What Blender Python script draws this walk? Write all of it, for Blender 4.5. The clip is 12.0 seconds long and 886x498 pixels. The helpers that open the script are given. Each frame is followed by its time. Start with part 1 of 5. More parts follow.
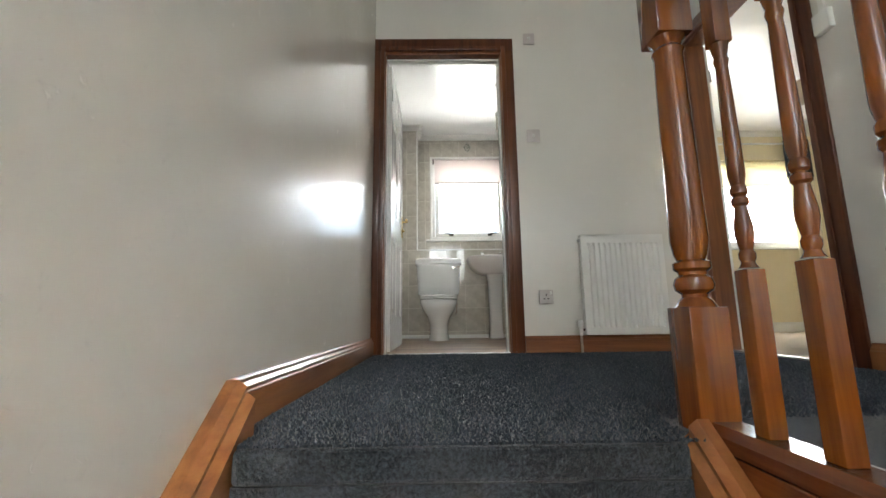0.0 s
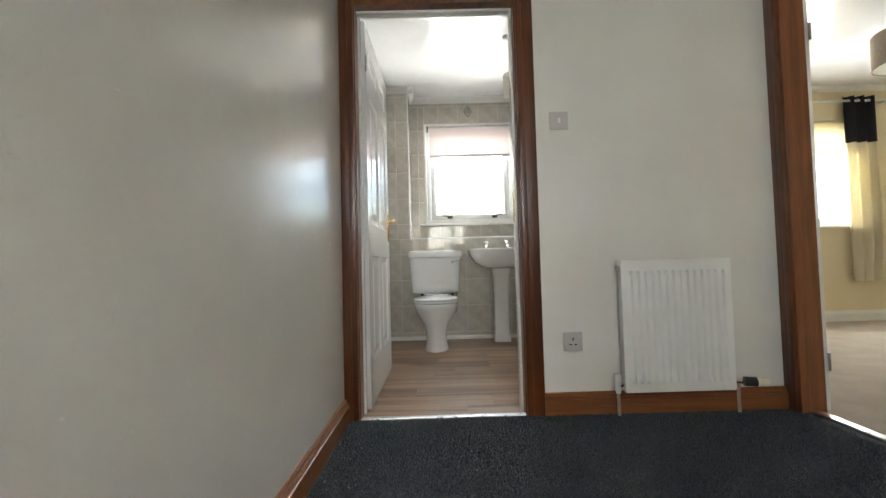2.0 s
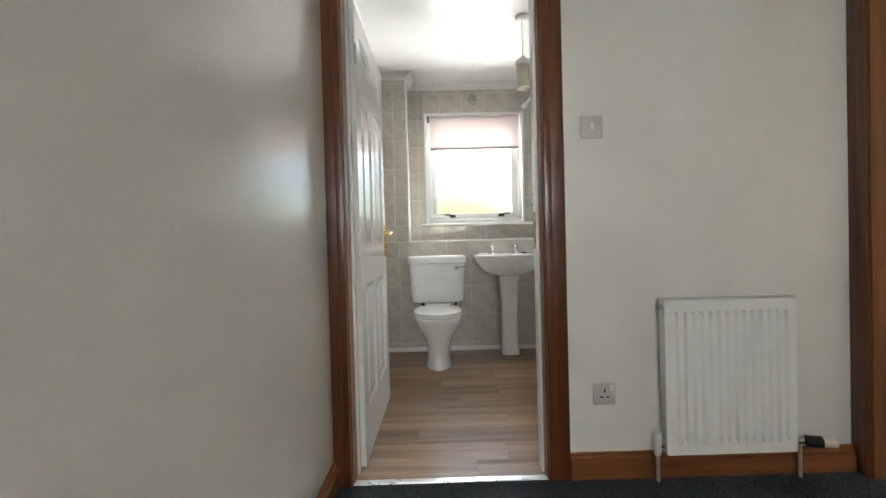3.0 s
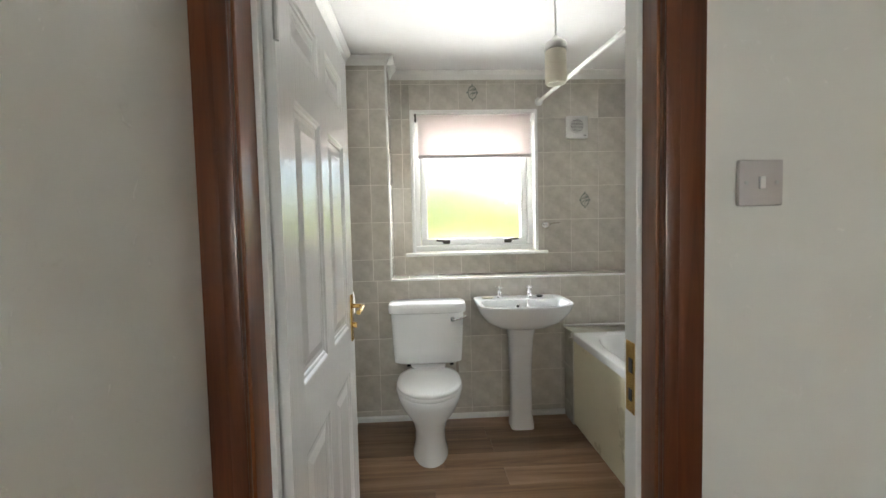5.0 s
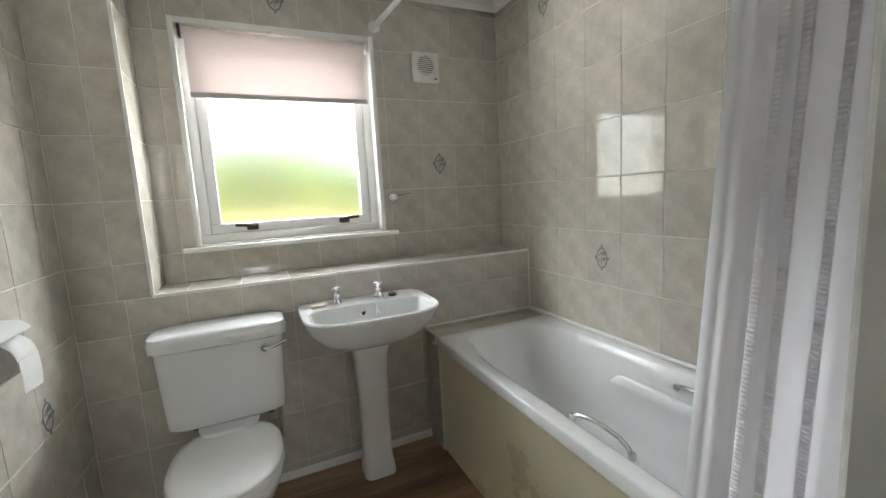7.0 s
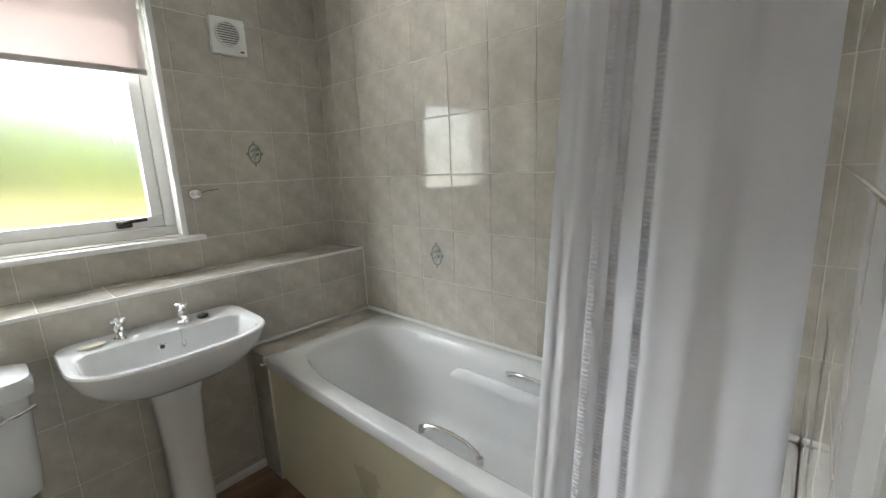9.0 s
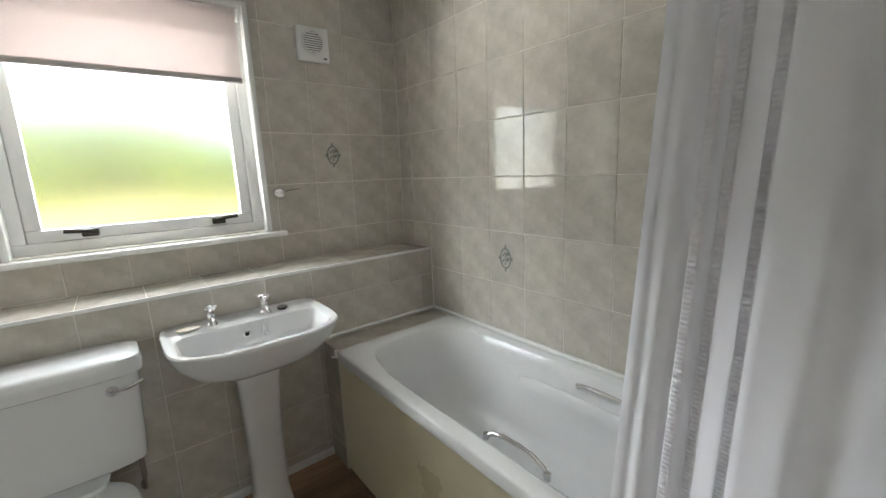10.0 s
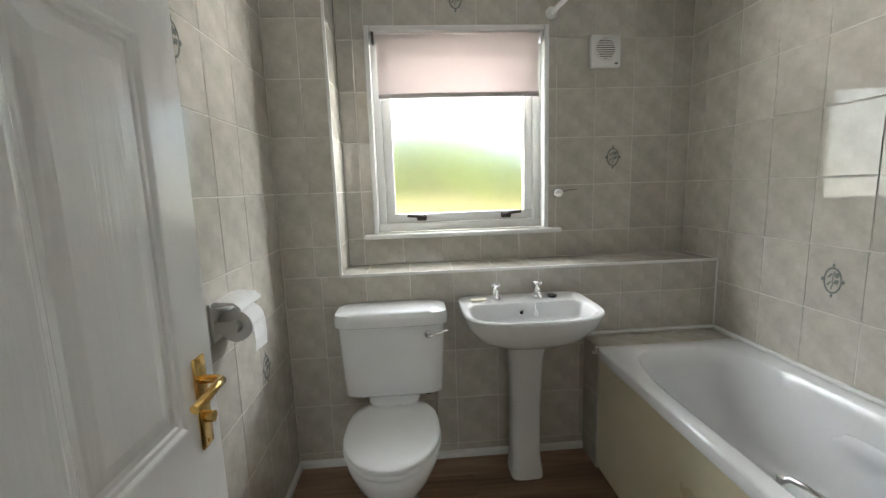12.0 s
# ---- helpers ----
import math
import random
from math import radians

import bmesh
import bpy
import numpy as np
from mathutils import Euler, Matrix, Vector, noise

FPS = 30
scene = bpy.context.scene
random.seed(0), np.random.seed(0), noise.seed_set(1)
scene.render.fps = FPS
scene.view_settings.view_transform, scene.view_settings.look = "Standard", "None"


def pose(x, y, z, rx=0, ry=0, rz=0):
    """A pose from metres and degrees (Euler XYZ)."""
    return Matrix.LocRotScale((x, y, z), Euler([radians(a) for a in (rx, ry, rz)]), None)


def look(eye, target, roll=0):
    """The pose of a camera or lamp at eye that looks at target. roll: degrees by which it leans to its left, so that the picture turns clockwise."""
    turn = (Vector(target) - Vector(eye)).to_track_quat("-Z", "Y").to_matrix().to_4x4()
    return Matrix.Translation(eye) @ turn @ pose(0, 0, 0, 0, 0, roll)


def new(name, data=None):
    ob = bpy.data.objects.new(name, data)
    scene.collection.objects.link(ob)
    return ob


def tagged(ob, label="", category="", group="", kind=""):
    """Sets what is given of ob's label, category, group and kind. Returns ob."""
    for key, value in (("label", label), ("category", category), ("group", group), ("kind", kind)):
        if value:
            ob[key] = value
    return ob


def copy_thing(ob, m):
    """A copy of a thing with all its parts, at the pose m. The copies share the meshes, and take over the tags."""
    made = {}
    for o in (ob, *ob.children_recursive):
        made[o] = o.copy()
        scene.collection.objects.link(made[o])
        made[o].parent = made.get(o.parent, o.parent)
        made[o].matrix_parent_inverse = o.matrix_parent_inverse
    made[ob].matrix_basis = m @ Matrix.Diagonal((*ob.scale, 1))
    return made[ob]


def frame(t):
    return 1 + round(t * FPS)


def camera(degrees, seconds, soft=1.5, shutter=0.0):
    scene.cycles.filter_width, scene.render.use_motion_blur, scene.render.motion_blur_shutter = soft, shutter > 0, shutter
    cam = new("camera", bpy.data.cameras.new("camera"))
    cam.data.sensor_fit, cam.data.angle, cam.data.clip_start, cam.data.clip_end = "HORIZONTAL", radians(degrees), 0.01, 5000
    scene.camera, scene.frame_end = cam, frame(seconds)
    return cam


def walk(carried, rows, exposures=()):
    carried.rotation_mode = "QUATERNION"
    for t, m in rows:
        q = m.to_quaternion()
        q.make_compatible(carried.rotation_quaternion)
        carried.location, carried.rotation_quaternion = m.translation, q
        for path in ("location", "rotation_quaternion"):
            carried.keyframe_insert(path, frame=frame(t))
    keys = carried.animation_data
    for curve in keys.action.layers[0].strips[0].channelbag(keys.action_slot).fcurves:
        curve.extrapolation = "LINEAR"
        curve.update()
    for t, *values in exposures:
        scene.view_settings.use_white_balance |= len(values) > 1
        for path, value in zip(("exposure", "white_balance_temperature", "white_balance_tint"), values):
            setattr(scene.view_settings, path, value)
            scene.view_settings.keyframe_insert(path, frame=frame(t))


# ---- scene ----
cam = camera(94.3, 12.0)
PATH = [
    (0, (0.249, -0.069, 0.212), (0.272, 1.904, 0.543), -0.7),
    (0.5, (0.273, 0.071, 0.341), (0.28, 2.052, 0.614), -0.9),
    (1, (0.245, 0.219, 0.48), (0.258, 2.21, 0.677), -1.2),
    (1.5, (0.275, 0.37, 0.57), (0.283, 2.366, 0.7), -1.5),
    (2, (0.296, 0.512, 0.703), (0.31, 2.511, 0.778), -1.5),
    (2.5, (0.261, 0.676, 0.83), (0.293, 2.676, 0.848), -1.5),
    (3, (0.271, 0.836, 0.932), (0.289, 2.835, 0.904), -1.5),
    (3.5, (0.26, 0.961, 1.083), (0.272, 2.96, 1.023), -1.6),
    (5.5, (0.233, 1.941, 1.309), (0.418, 3.93, 1.196), -1.5),
    (6, (0.24, 2.167, 1.319), (0.565, 4.135, 1.174), -2.1),
    (6.5, (0.347, 2.328, 1.325), (0.874, 4.243, 1.091), -2.6),
    (7, (0.428, 2.438, 1.298), (1.237, 4.248, 1.034), -3.1),
    (7.5, (0.446, 2.525, 1.316), (1.568, 4.15, 1.003), -3.2),
    (9.5, (0.497, 2.566, 1.376), (1.95, 3.883, 0.981), -2.4),
    (10, (0.492, 2.582, 1.374), (1.712, 4.122, 0.999), -2.3),
    (10.5, (0.495, 2.549, 1.361), (1.38, 4.307, 1.008), -2.0),
    (11, (0.446, 2.519, 1.357), (0.989, 4.414, 1.016), -1.9),
    (11.5, (0.386, 2.514, 1.341), (0.667, 4.469, 1.023), -1.8),
    (12, (0.369, 2.503, 1.343), (0.499, 4.477, 1.049), -1.9),
]
EXPOSURES = [(0, 4.2), (3.5, 4.25), (5.5, 4.2), (7.5, 3.65), (9.5, 3.75), (11, 3.6), (12, 3.6)]
walk(cam, [(t, look(eye, target, roll)) for t, eye, target, roll in PATH], EXPOSURES)

# ---- world and sun ----
world = bpy.data.worlds.new("world")
scene.world = world
world.use_nodes = True
wn = world.node_tree
sky = wn.nodes.new("ShaderNodeTexSky")
sky.sky_type = "NISHITA"
sky.sun_disc = False
sky.sun_elevation, sky.sun_rotation = radians(42), radians(150)
sky.air_density, sky.dust_density = 1.0, 3.0
wn.nodes["Background"].inputs["Strength"].default_value = 0.05
wn.links.new(sky.outputs[0], wn.nodes["Background"].inputs["Color"])
sun = new("sun", bpy.data.lights.new("sun", "SUN"))
sun.data.energy, sun.data.angle, sun.data.color = 2.0, radians(0.5), (1.0, 0.95, 0.86)
sun.matrix_world = look((3, -6, 6), (0, 0, 0))


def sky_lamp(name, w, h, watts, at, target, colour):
    """An area lamp that stands in for light from outside at a window."""
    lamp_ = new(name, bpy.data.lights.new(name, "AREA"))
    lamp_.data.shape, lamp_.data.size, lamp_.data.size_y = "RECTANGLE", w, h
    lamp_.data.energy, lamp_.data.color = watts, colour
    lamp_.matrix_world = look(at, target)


# Lamps added outside, clear of the view through the pane, to brighten the bathroom.
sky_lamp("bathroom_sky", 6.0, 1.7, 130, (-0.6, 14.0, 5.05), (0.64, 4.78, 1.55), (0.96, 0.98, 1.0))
sky_lamp("bathroom_sky_near", 1.9, 1.0, 4, (0.62, 6.2, 3.3), (0.62, 4.85, 1.6), (0.92, 0.97, 1.0))
sky_lamp("bathroom_ground_light", 2.4, 1.0, 14, (0.62, 6.1, 0.2), (0.62, 4.85, 1.6), (0.98, 0.98, 0.95))
for side, high, level, low in ((-1, 15, 5, 18), (1, 17, 7, 18)):
    sky_lamp("bathroom_sky_side", 1.6, 1.2, high, (0.62 + side * 2.1, 6.5, 3.35), (0.62, 4.85, 1.6), (0.93, 0.97, 1.0))
    sky_lamp("bathroom_level_side", 1.6, 1.8, level, (0.62 + side * 2.2, 6.5, 1.72), (0.62, 4.85, 1.6), (0.97, 0.99, 1.0))
    sky_lamp("bathroom_ground_side", 1.6, 1.0, low, (0.62 + side * 2.1, 6.5, 0.15), (0.62, 4.85, 1.6), (0.98, 0.98, 0.96))
sky_lamp("bedroom_sky", 1.3, 1.05, 3.8, (4.035, 4.94, 1.56), (4.035, 0.0, 1.40), (0.97, 0.99, 1.0))
# The stair lamp is added at an assumed window to brighten the landing.
sky_lamp("stair_window_sky", 1.45, 1.1, 1.35, (0.70, -2.80, 1.75), (0.70, 2.0, 1.0), (0.90, 0.97, 1.0))


# ---- helpers of this scene ----
def link_mesh(name, bm, material, smooth=None):
    me = bpy.data.meshes.new(name)
    bmesh.ops.recalc_face_normals(bm, faces=bm.faces)
    bm.to_mesh(me)
    bm.free()
    me.materials.append(material)
    if smooth is not None:
        me.shade_smooth()
        me.set_sharp_from_angle(angle=radians(smooth))
    return me


def part(name, bm, material, parent, label="", smooth=None):
    ob = new(name, link_mesh(name, bm, material, smooth))
    ob.parent = parent
    return tagged(ob, label)


def thing(name, label, category, at=(0, 0, 0), group="", turn=0.0):
    ob = new(name)
    ob.empty_display_size = 0.1
    ob.matrix_basis = pose(*at, 0, 0, turn)
    return tagged(ob, label, category, group)


def solid(name, bm, material, label, category, group="", smooth=None, kind=""):
    return tagged(new(name, link_mesh(name, bm, material, smooth)), label, category, group, kind)


def setting(name, bm, material, label, category="wall"):
    return solid(name, bm, material, label, category, kind="structure")


def B():
    return bmesh.new()


def bx(bm, x0, x1, y0, y1, z0, z1, bev=0.0, seg=2):
    """A box, with rounded edges where bev is given."""
    v = [bm.verts.new((x, y, z)) for x in (x0, x1) for y in (y0, y1) for z in (z0, z1)]
    fs = [bm.faces.new([v[i] for i in q]) for q in ((0, 1, 3, 2), (4, 6, 7, 5), (0, 4, 5, 1), (2, 3, 7, 6), (0, 2, 6, 4), (1, 5, 7, 3))]
    if bev:
        es = list({e for f in fs for e in f.edges})
        bmesh.ops.bevel(bm, geom=es, offset=bev, segments=seg, profile=0.5, affect="EDGES")
    return bm


def box(*a, **k):
    return bx(B(), *a, **k)


def loft(bm, rings, cap0=True, cap1=True, close=False):
    vs = [[bm.verts.new(p) for p in r] for r in rings]
    n = len(vs[0])
    pairs = list(zip(vs, vs[1:])) + ([(vs[-1], vs[0])] if close else [])
    for a, b in pairs:
        for i in range(n):
            bm.faces.new((a[i], a[(i + 1) % n], b[(i + 1) % n], b[i]))
    if cap0 and not close:
        bm.faces.new(vs[0][::-1])
    if cap1 and not close:
        bm.faces.new(vs[-1])
    return bm


def lathe(bm, profile, seg=24, cx=0, cy=0, cap=True):
    rings = [[(cx + r * math.cos(2 * math.pi * i / seg), cy + r * math.sin(2 * math.pi * i / seg), z) for i in range(seg)] for r, z in profile]
    return loft(bm, rings, cap, cap)


def oval(cx, cy, ax, ay, z, n=40, power=2.0):
    out = []
    for i in range(n):
        a = 2 * math.pi * i / n
        c, s = math.cos(a), math.sin(a)
        out.append((cx + ax * math.copysign(abs(c) ** (2 / power), c), cy + ay * math.copysign(abs(s) ** (2 / power), s), z))
    return out


def tube(bm, pts, r, seg=10):
    pts = [Vector(p) for p in pts]
    rings = []
    for i, p in enumerate(pts):
        d = (pts[min(i + 1, len(pts) - 1)] - pts[max(i - 1, 0)]).normalized()
        up = Vector((0, 0, 1)) if abs(d.z) < 0.9 else Vector((1, 0, 0))
        u = d.cross(up).normalized()
        w = d.cross(u)
        rings.append([p + r * (math.cos(2 * math.pi * k / seg) * u + math.sin(2 * math.pi * k / seg) * w) for k in range(seg)])
    return loft(bm, rings)


def slab(bm, axis, p0, p1, u0, u1, v0, v1, holes=()):
    """A wall of thickness p0..p1 along axis, spanning u and v, with openings cut right through."""
    us = sorted({u0, u1, *[min(max(h[k], u0), u1) for h in holes for k in (0, 1)]})
    vs = sorted({v0, v1, *[min(max(h[k], v0), v1) for h in holes for k in (2, 3)]})
    full = {}
    for i in range(len(us) - 1):
        for j in range(len(vs) - 1):
            u, v = (us[i] + us[i + 1]) / 2, (vs[j] + vs[j + 1]) / 2
            full[i, j] = not any(h[0] < u < h[1] and h[2] < v < h[3] for h in holes)
    seen = {}

    def vert(i, j, p):
        if (i, j, p) not in seen:
            q = (us[i], vs[j])
            seen[i, j, p] = bm.verts.new({"x": (p, q[0], q[1]), "y": (q[0], p, q[1]), "z": (q[0], q[1], p)}[axis])
        return seen[i, j, p]

    for (i, j), f in full.items():
        if not f:
            continue
        for p in (p0, p1):
            bm.faces.new([vert(a, b, p) for a, b in ((i, j), (i + 1, j), (i + 1, j + 1), (i, j + 1))])
        for (di, dj), (a, b) in {(-1, 0): ((i, j), (i, j + 1)), (1, 0): ((i + 1, j), (i + 1, j + 1)), (0, -1): ((i, j), (i + 1, j)), (0, 1): ((i, j + 1), (i + 1, j + 1))}.items():
            if not full.get((i + di, j + dj)):
                bm.faces.new((vert(*a, p0), vert(*b, p0), vert(*b, p1), vert(*a, p1)))
    return bm


def wall(name, axis, p0, p1, u0, u1, v0, v1, holes, material, label, category="wall"):
    return setting(name, slab(B(), axis, p0, p1, u0, u1, v0, v1, holes), material, label, category)


# ---- materials ----
def mat(name, base, rough=0.5, metal=0.0, spec=0.5):
    m = bpy.data.materials.new(name)
    m.use_nodes = True
    p = m.node_tree.nodes["Principled BSDF"]
    p.inputs["Base Color"].default_value = (*base, 1)
    p.inputs["Roughness"].default_value = rough
    p.inputs["Metallic"].default_value = metal
    p.inputs["Specular IOR Level"].default_value = spec
    return m, m.node_tree, p


def node(nt, kind, **vals):
    n = nt.nodes.new(kind)
    for k, v in vals.items():
        n.inputs[k.replace("_", " ")].default_value = v
    return n


def coords(nt, scale=(1, 1, 1)):
    tc = nt.nodes.new("ShaderNodeTexCoord")
    mp = nt.nodes.new("ShaderNodeMapping")
    mp.inputs["Scale"].default_value = scale
    nt.links.new(tc.outputs["Object"], mp.inputs["Vector"])
    return mp.outputs[0]


def ramp(nt, fac, stops):
    r = nt.nodes.new("ShaderNodeValToRGB")
    while len(r.color_ramp.elements) < len(stops):
        r.color_ramp.elements.new(0.5)
    for e, (pos, col) in zip(r.color_ramp.elements, stops):
        e.position, e.color = pos, (*col, 1)
    nt.links.new(fac, r.inputs[0])
    return r.outputs[0]


def bump(nt, p, height, strength, distance=0.002):
    b = node(nt, "ShaderNodeBump", Strength=strength, Distance=distance)
    nt.links.new(height, b.inputs["Height"])
    nt.links.new(b.outputs[0], p.inputs["Normal"])
    return b


def mottled(name, dark, light, scale, rough, bumps=0.1, bscale=200, metal=0.0, stretch=(1, 1, 1), spec=0.5, var=0.0):
    m, nt, p = mat(name, light, rough, metal, spec)
    v = coords(nt, stretch)
    big = node(nt, "ShaderNodeTexNoise", Scale=scale, Detail=5.0, Roughness=0.6)
    small = node(nt, "ShaderNodeTexNoise", Scale=bscale, Detail=3.0)
    for n in (big, small):
        nt.links.new(v, n.inputs["Vector"])
    col = ramp(nt, big.outputs[0], [(0.3, dark), (0.7, light)])
    if var:
        info = nt.nodes.new("ShaderNodeObjectInfo")
        mr = node(nt, "ShaderNodeMapRange", To_Min=1 - var, To_Max=1 + var)
        nt.links.new(info.outputs["Random"], mr.inputs["Value"])
        mul = nt.nodes.new("ShaderNodeVectorMath")
        mul.operation = "SCALE"
        nt.links.new(col, mul.inputs[0])
        nt.links.new(mr.outputs[0], mul.inputs["Scale"])
        col = mul.outputs[0]
    nt.links.new(col, p.inputs["Base Color"])
    rr = node(nt, "ShaderNodeMapRange", To_Min=rough * 0.8, To_Max=min(1, rough * 1.25))
    nt.links.new(big.outputs[0], rr.inputs["Value"])
    nt.links.new(rr.outputs[0], p.inputs["Roughness"])
    if bumps:
        bump(nt, p, small.outputs[0], bumps)
    return m


def wood(name, dark, mid, light, rough, along="z", var=0.0, coat=0.0, grain=1.0, shift=0.0):
    m, nt, p = mat(name, mid, rough)
    s = {"x": (0.06, 1, 1), "y": (1, 0.06, 1), "z": (1, 1, 0.06)}[along]
    tc = nt.nodes.new("ShaderNodeTexCoord")
    src = tc.outputs["Object"]
    info = nt.nodes.new("ShaderNodeObjectInfo")
    if shift:
        sc = nt.nodes.new("ShaderNodeVectorMath")
        sc.operation = "SCALE"
        cmb = node(nt, "ShaderNodeCombineXYZ", X=3.1, Y=7.7, Z=5.3)
        nt.links.new(cmb.outputs[0], sc.inputs[0])
        nt.links.new(info.outputs["Random"], sc.inputs["Scale"])
        add = nt.nodes.new("ShaderNodeVectorMath")
        nt.links.new(src, add.inputs[0])
        nt.links.new(sc.outputs[0], add.inputs[1])
        src = add.outputs[0]
    mp = nt.nodes.new("ShaderNodeMapping")
    mp.inputs["Scale"].default_value = s
    nt.links.new(src, mp.inputs["Vector"])
    v = mp.outputs[0]
    n1 = node(nt, "ShaderNodeTexNoise", Scale=28.0 * grain, Detail=6.0, Roughness=0.65, Distortion=0.6)
    n2 = node(nt, "ShaderNodeTexNoise", Scale=220.0 * grain, Detail=3.0)
    for n in (n1, n2):
        nt.links.new(v, n.inputs["Vector"])
    col = ramp(nt, n1.outputs[0], [(0.28, dark), (0.5, mid), (0.75, light)])
    if var:
        mr = node(nt, "ShaderNodeMapRange", To_Min=1 - var, To_Max=1 + var)
        nt.links.new(info.outputs["Random"], mr.inputs["Value"])
        mul = nt.nodes.new("ShaderNodeVectorMath")
        mul.operation = "SCALE"
        nt.links.new(col, mul.inputs[0])
        nt.links.new(mr.outputs[0], mul.inputs["Scale"])
        col = mul.outputs[0]
    nt.links.new(col, p.inputs["Base Color"])
    p.inputs["Coat Weight"].default_value = coat
    p.inputs["Coat Roughness"].default_value = 0.12
    bump(nt, p, n2.outputs[0], 0.12, 0.001)
    return m


def wall_paint(name, dark, light, rough):
    """Old silk paint with faint roller texture and scuffs that break the gloss."""
    m, nt, p = mat(name, light, rough, 0, 0.75)
    v = coords(nt)
    big = node(nt, "ShaderNodeTexNoise", Scale=1.7, Detail=4.0)
    fine = node(nt, "ShaderNodeTexNoise", Scale=260.0, Detail=2.0)
    scuff = node(nt, "ShaderNodeTexNoise", Scale=34.0, Detail=7.0, Roughness=0.75, Distortion=1.2)
    for n in (big, fine, scuff):
        nt.links.new(v, n.inputs["Vector"])
    nt.links.new(ramp(nt, big.outputs[0], [(0.35, dark), (0.65, light)]), p.inputs["Base Color"])
    rr = node(nt, "ShaderNodeMapRange", From_Min=0.62, From_Max=0.70, To_Min=rough, To_Max=rough * 1.7)
    nt.links.new(scuff.outputs[0], rr.inputs["Value"])
    nt.links.new(rr.outputs[0], p.inputs["Roughness"])
    mix = nt.nodes.new("ShaderNodeMath")
    mix.operation = "MULTIPLY_ADD"
    mix.inputs[1].default_value = 0.06
    mark = node(nt, "ShaderNodeMapRange", From_Min=0.615, From_Max=0.66)
    nt.links.new(scuff.outputs[0], mark.inputs["Value"])
    nt.links.new(fine.outputs[0], mix.inputs[0])
    nt.links.new(mark.outputs[0], mix.inputs[2])
    bump(nt, p, mix.outputs[0], 0.6, 0.001)
    return m


def carpet(name, dark, light):
    m, nt, p = mat(name, light, 0.95, 0, 0.15)
    v = coords(nt)
    tuft = node(nt, "ShaderNodeTexNoise", Scale=170.0, Detail=4.0, Roughness=0.75)
    patch = node(nt, "ShaderNodeTexNoise", Scale=5.0, Detail=4.0)
    for n in (tuft, patch):
        nt.links.new(v, n.inputs["Vector"])
    mx = nt.nodes.new("ShaderNodeMath")
    mx.operation = "MULTIPLY_ADD"
    mx.inputs[1].default_value = 0.7
    nt.links.new(tuft.outputs[0], mx.inputs[0])
    sc = node(nt, "ShaderNodeMapRange", To_Min=0.0, To_Max=0.3)
    nt.links.new(patch.outputs[0], sc.inputs["Value"])
    nt.links.new(sc.outputs[0], mx.inputs[2])
    nt.links.new(ramp(nt, mx.outputs[0], [(0.42, dark), (0.62, light)]), p.inputs["Base Color"])
    p.inputs["Sheen Weight"].default_value = 0.25
    p.inputs["Sheen Roughness"].default_value = 0.5
    bump(nt, p, tuft.outputs[0], 1.0, 0.006)
    return m


PAINT = wall_paint("cream_wall_paint", (0.71, 0.695, 0.65), (0.77, 0.755, 0.71), 0.22)
CEIL = mottled("white_ceiling_paint", (0.78, 0.78, 0.78), (0.84, 0.84, 0.84), 2.0, 0.16, 0.03, 90)
BED_PAINT = mottled("yellow_wall_paint", (0.74, 0.65, 0.44), (0.80, 0.71, 0.50), 1.5, 0.6, 0.05)
GROUT = mottled("pale_grout", (0.68, 0.65, 0.59), (0.77, 0.74, 0.68), 30, 0.7, 0.2)
TILE = mottled("mottled_beige_tile", (0.46, 0.43, 0.37), (0.645, 0.61, 0.545), 11, 0.05, 0.05, 25, var=0.05, spec=0.75)
CARPET = carpet("slate_carpet", (0.010, 0.013, 0.017), (0.065, 0.078, 0.094))
BEIGE = carpet("beige_carpet", (0.40, 0.33, 0.25), (0.58, 0.50, 0.40))
DARKWOOD = wood("dark_stained_wood", (0.055, 0.014, 0.005), (0.115, 0.033, 0.011), (0.17, 0.056, 0.018), 0.32, "z", coat=0.25)
JAMBWOOD = wood("door_lining_wood", (0.10, 0.029, 0.009), (0.18, 0.058, 0.018), (0.26, 0.093, 0.029), 0.35, "z", coat=0.2)
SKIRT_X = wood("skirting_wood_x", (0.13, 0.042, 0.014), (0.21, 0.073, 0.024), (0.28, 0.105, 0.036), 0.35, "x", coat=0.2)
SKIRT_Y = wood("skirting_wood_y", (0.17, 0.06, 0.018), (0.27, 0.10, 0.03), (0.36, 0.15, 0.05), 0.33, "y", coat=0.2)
BALUSTER = wood("varnished_baluster_wood", (0.10, 0.026, 0.004), (0.20, 0.056, 0.008), (0.28, 0.088, 0.012), 0.22, "z", coat=0.5)
RAILWOOD = wood("varnished_rail_wood", (0.08, 0.020, 0.006), (0.14, 0.038, 0.010), (0.20, 0.06, 0.016), 0.25, "y", coat=0.5)
PLANK = wood("vinyl_plank", (0.14, 0.075, 0.042), (0.29, 0.18, 0.108), (0.45, 0.31, 0.21), 0.32, "x", var=0.30, grain=0.55, shift=1.0)
PLANK_GAP = mottled("plank_joint", (0.05, 0.03, 0.02), (0.08, 0.05, 0.035), 20, 0.6)
WHITE_GLOSS = mottled("white_gloss_paint", (0.78, 0.78, 0.76), (0.84, 0.84, 0.82), 3, 0.2, 0.03, 60)
CERAMIC = mottled("white_ceramic", (0.79, 0.80, 0.81), (0.83, 0.84, 0.85), 2, 0.07, 0.0)
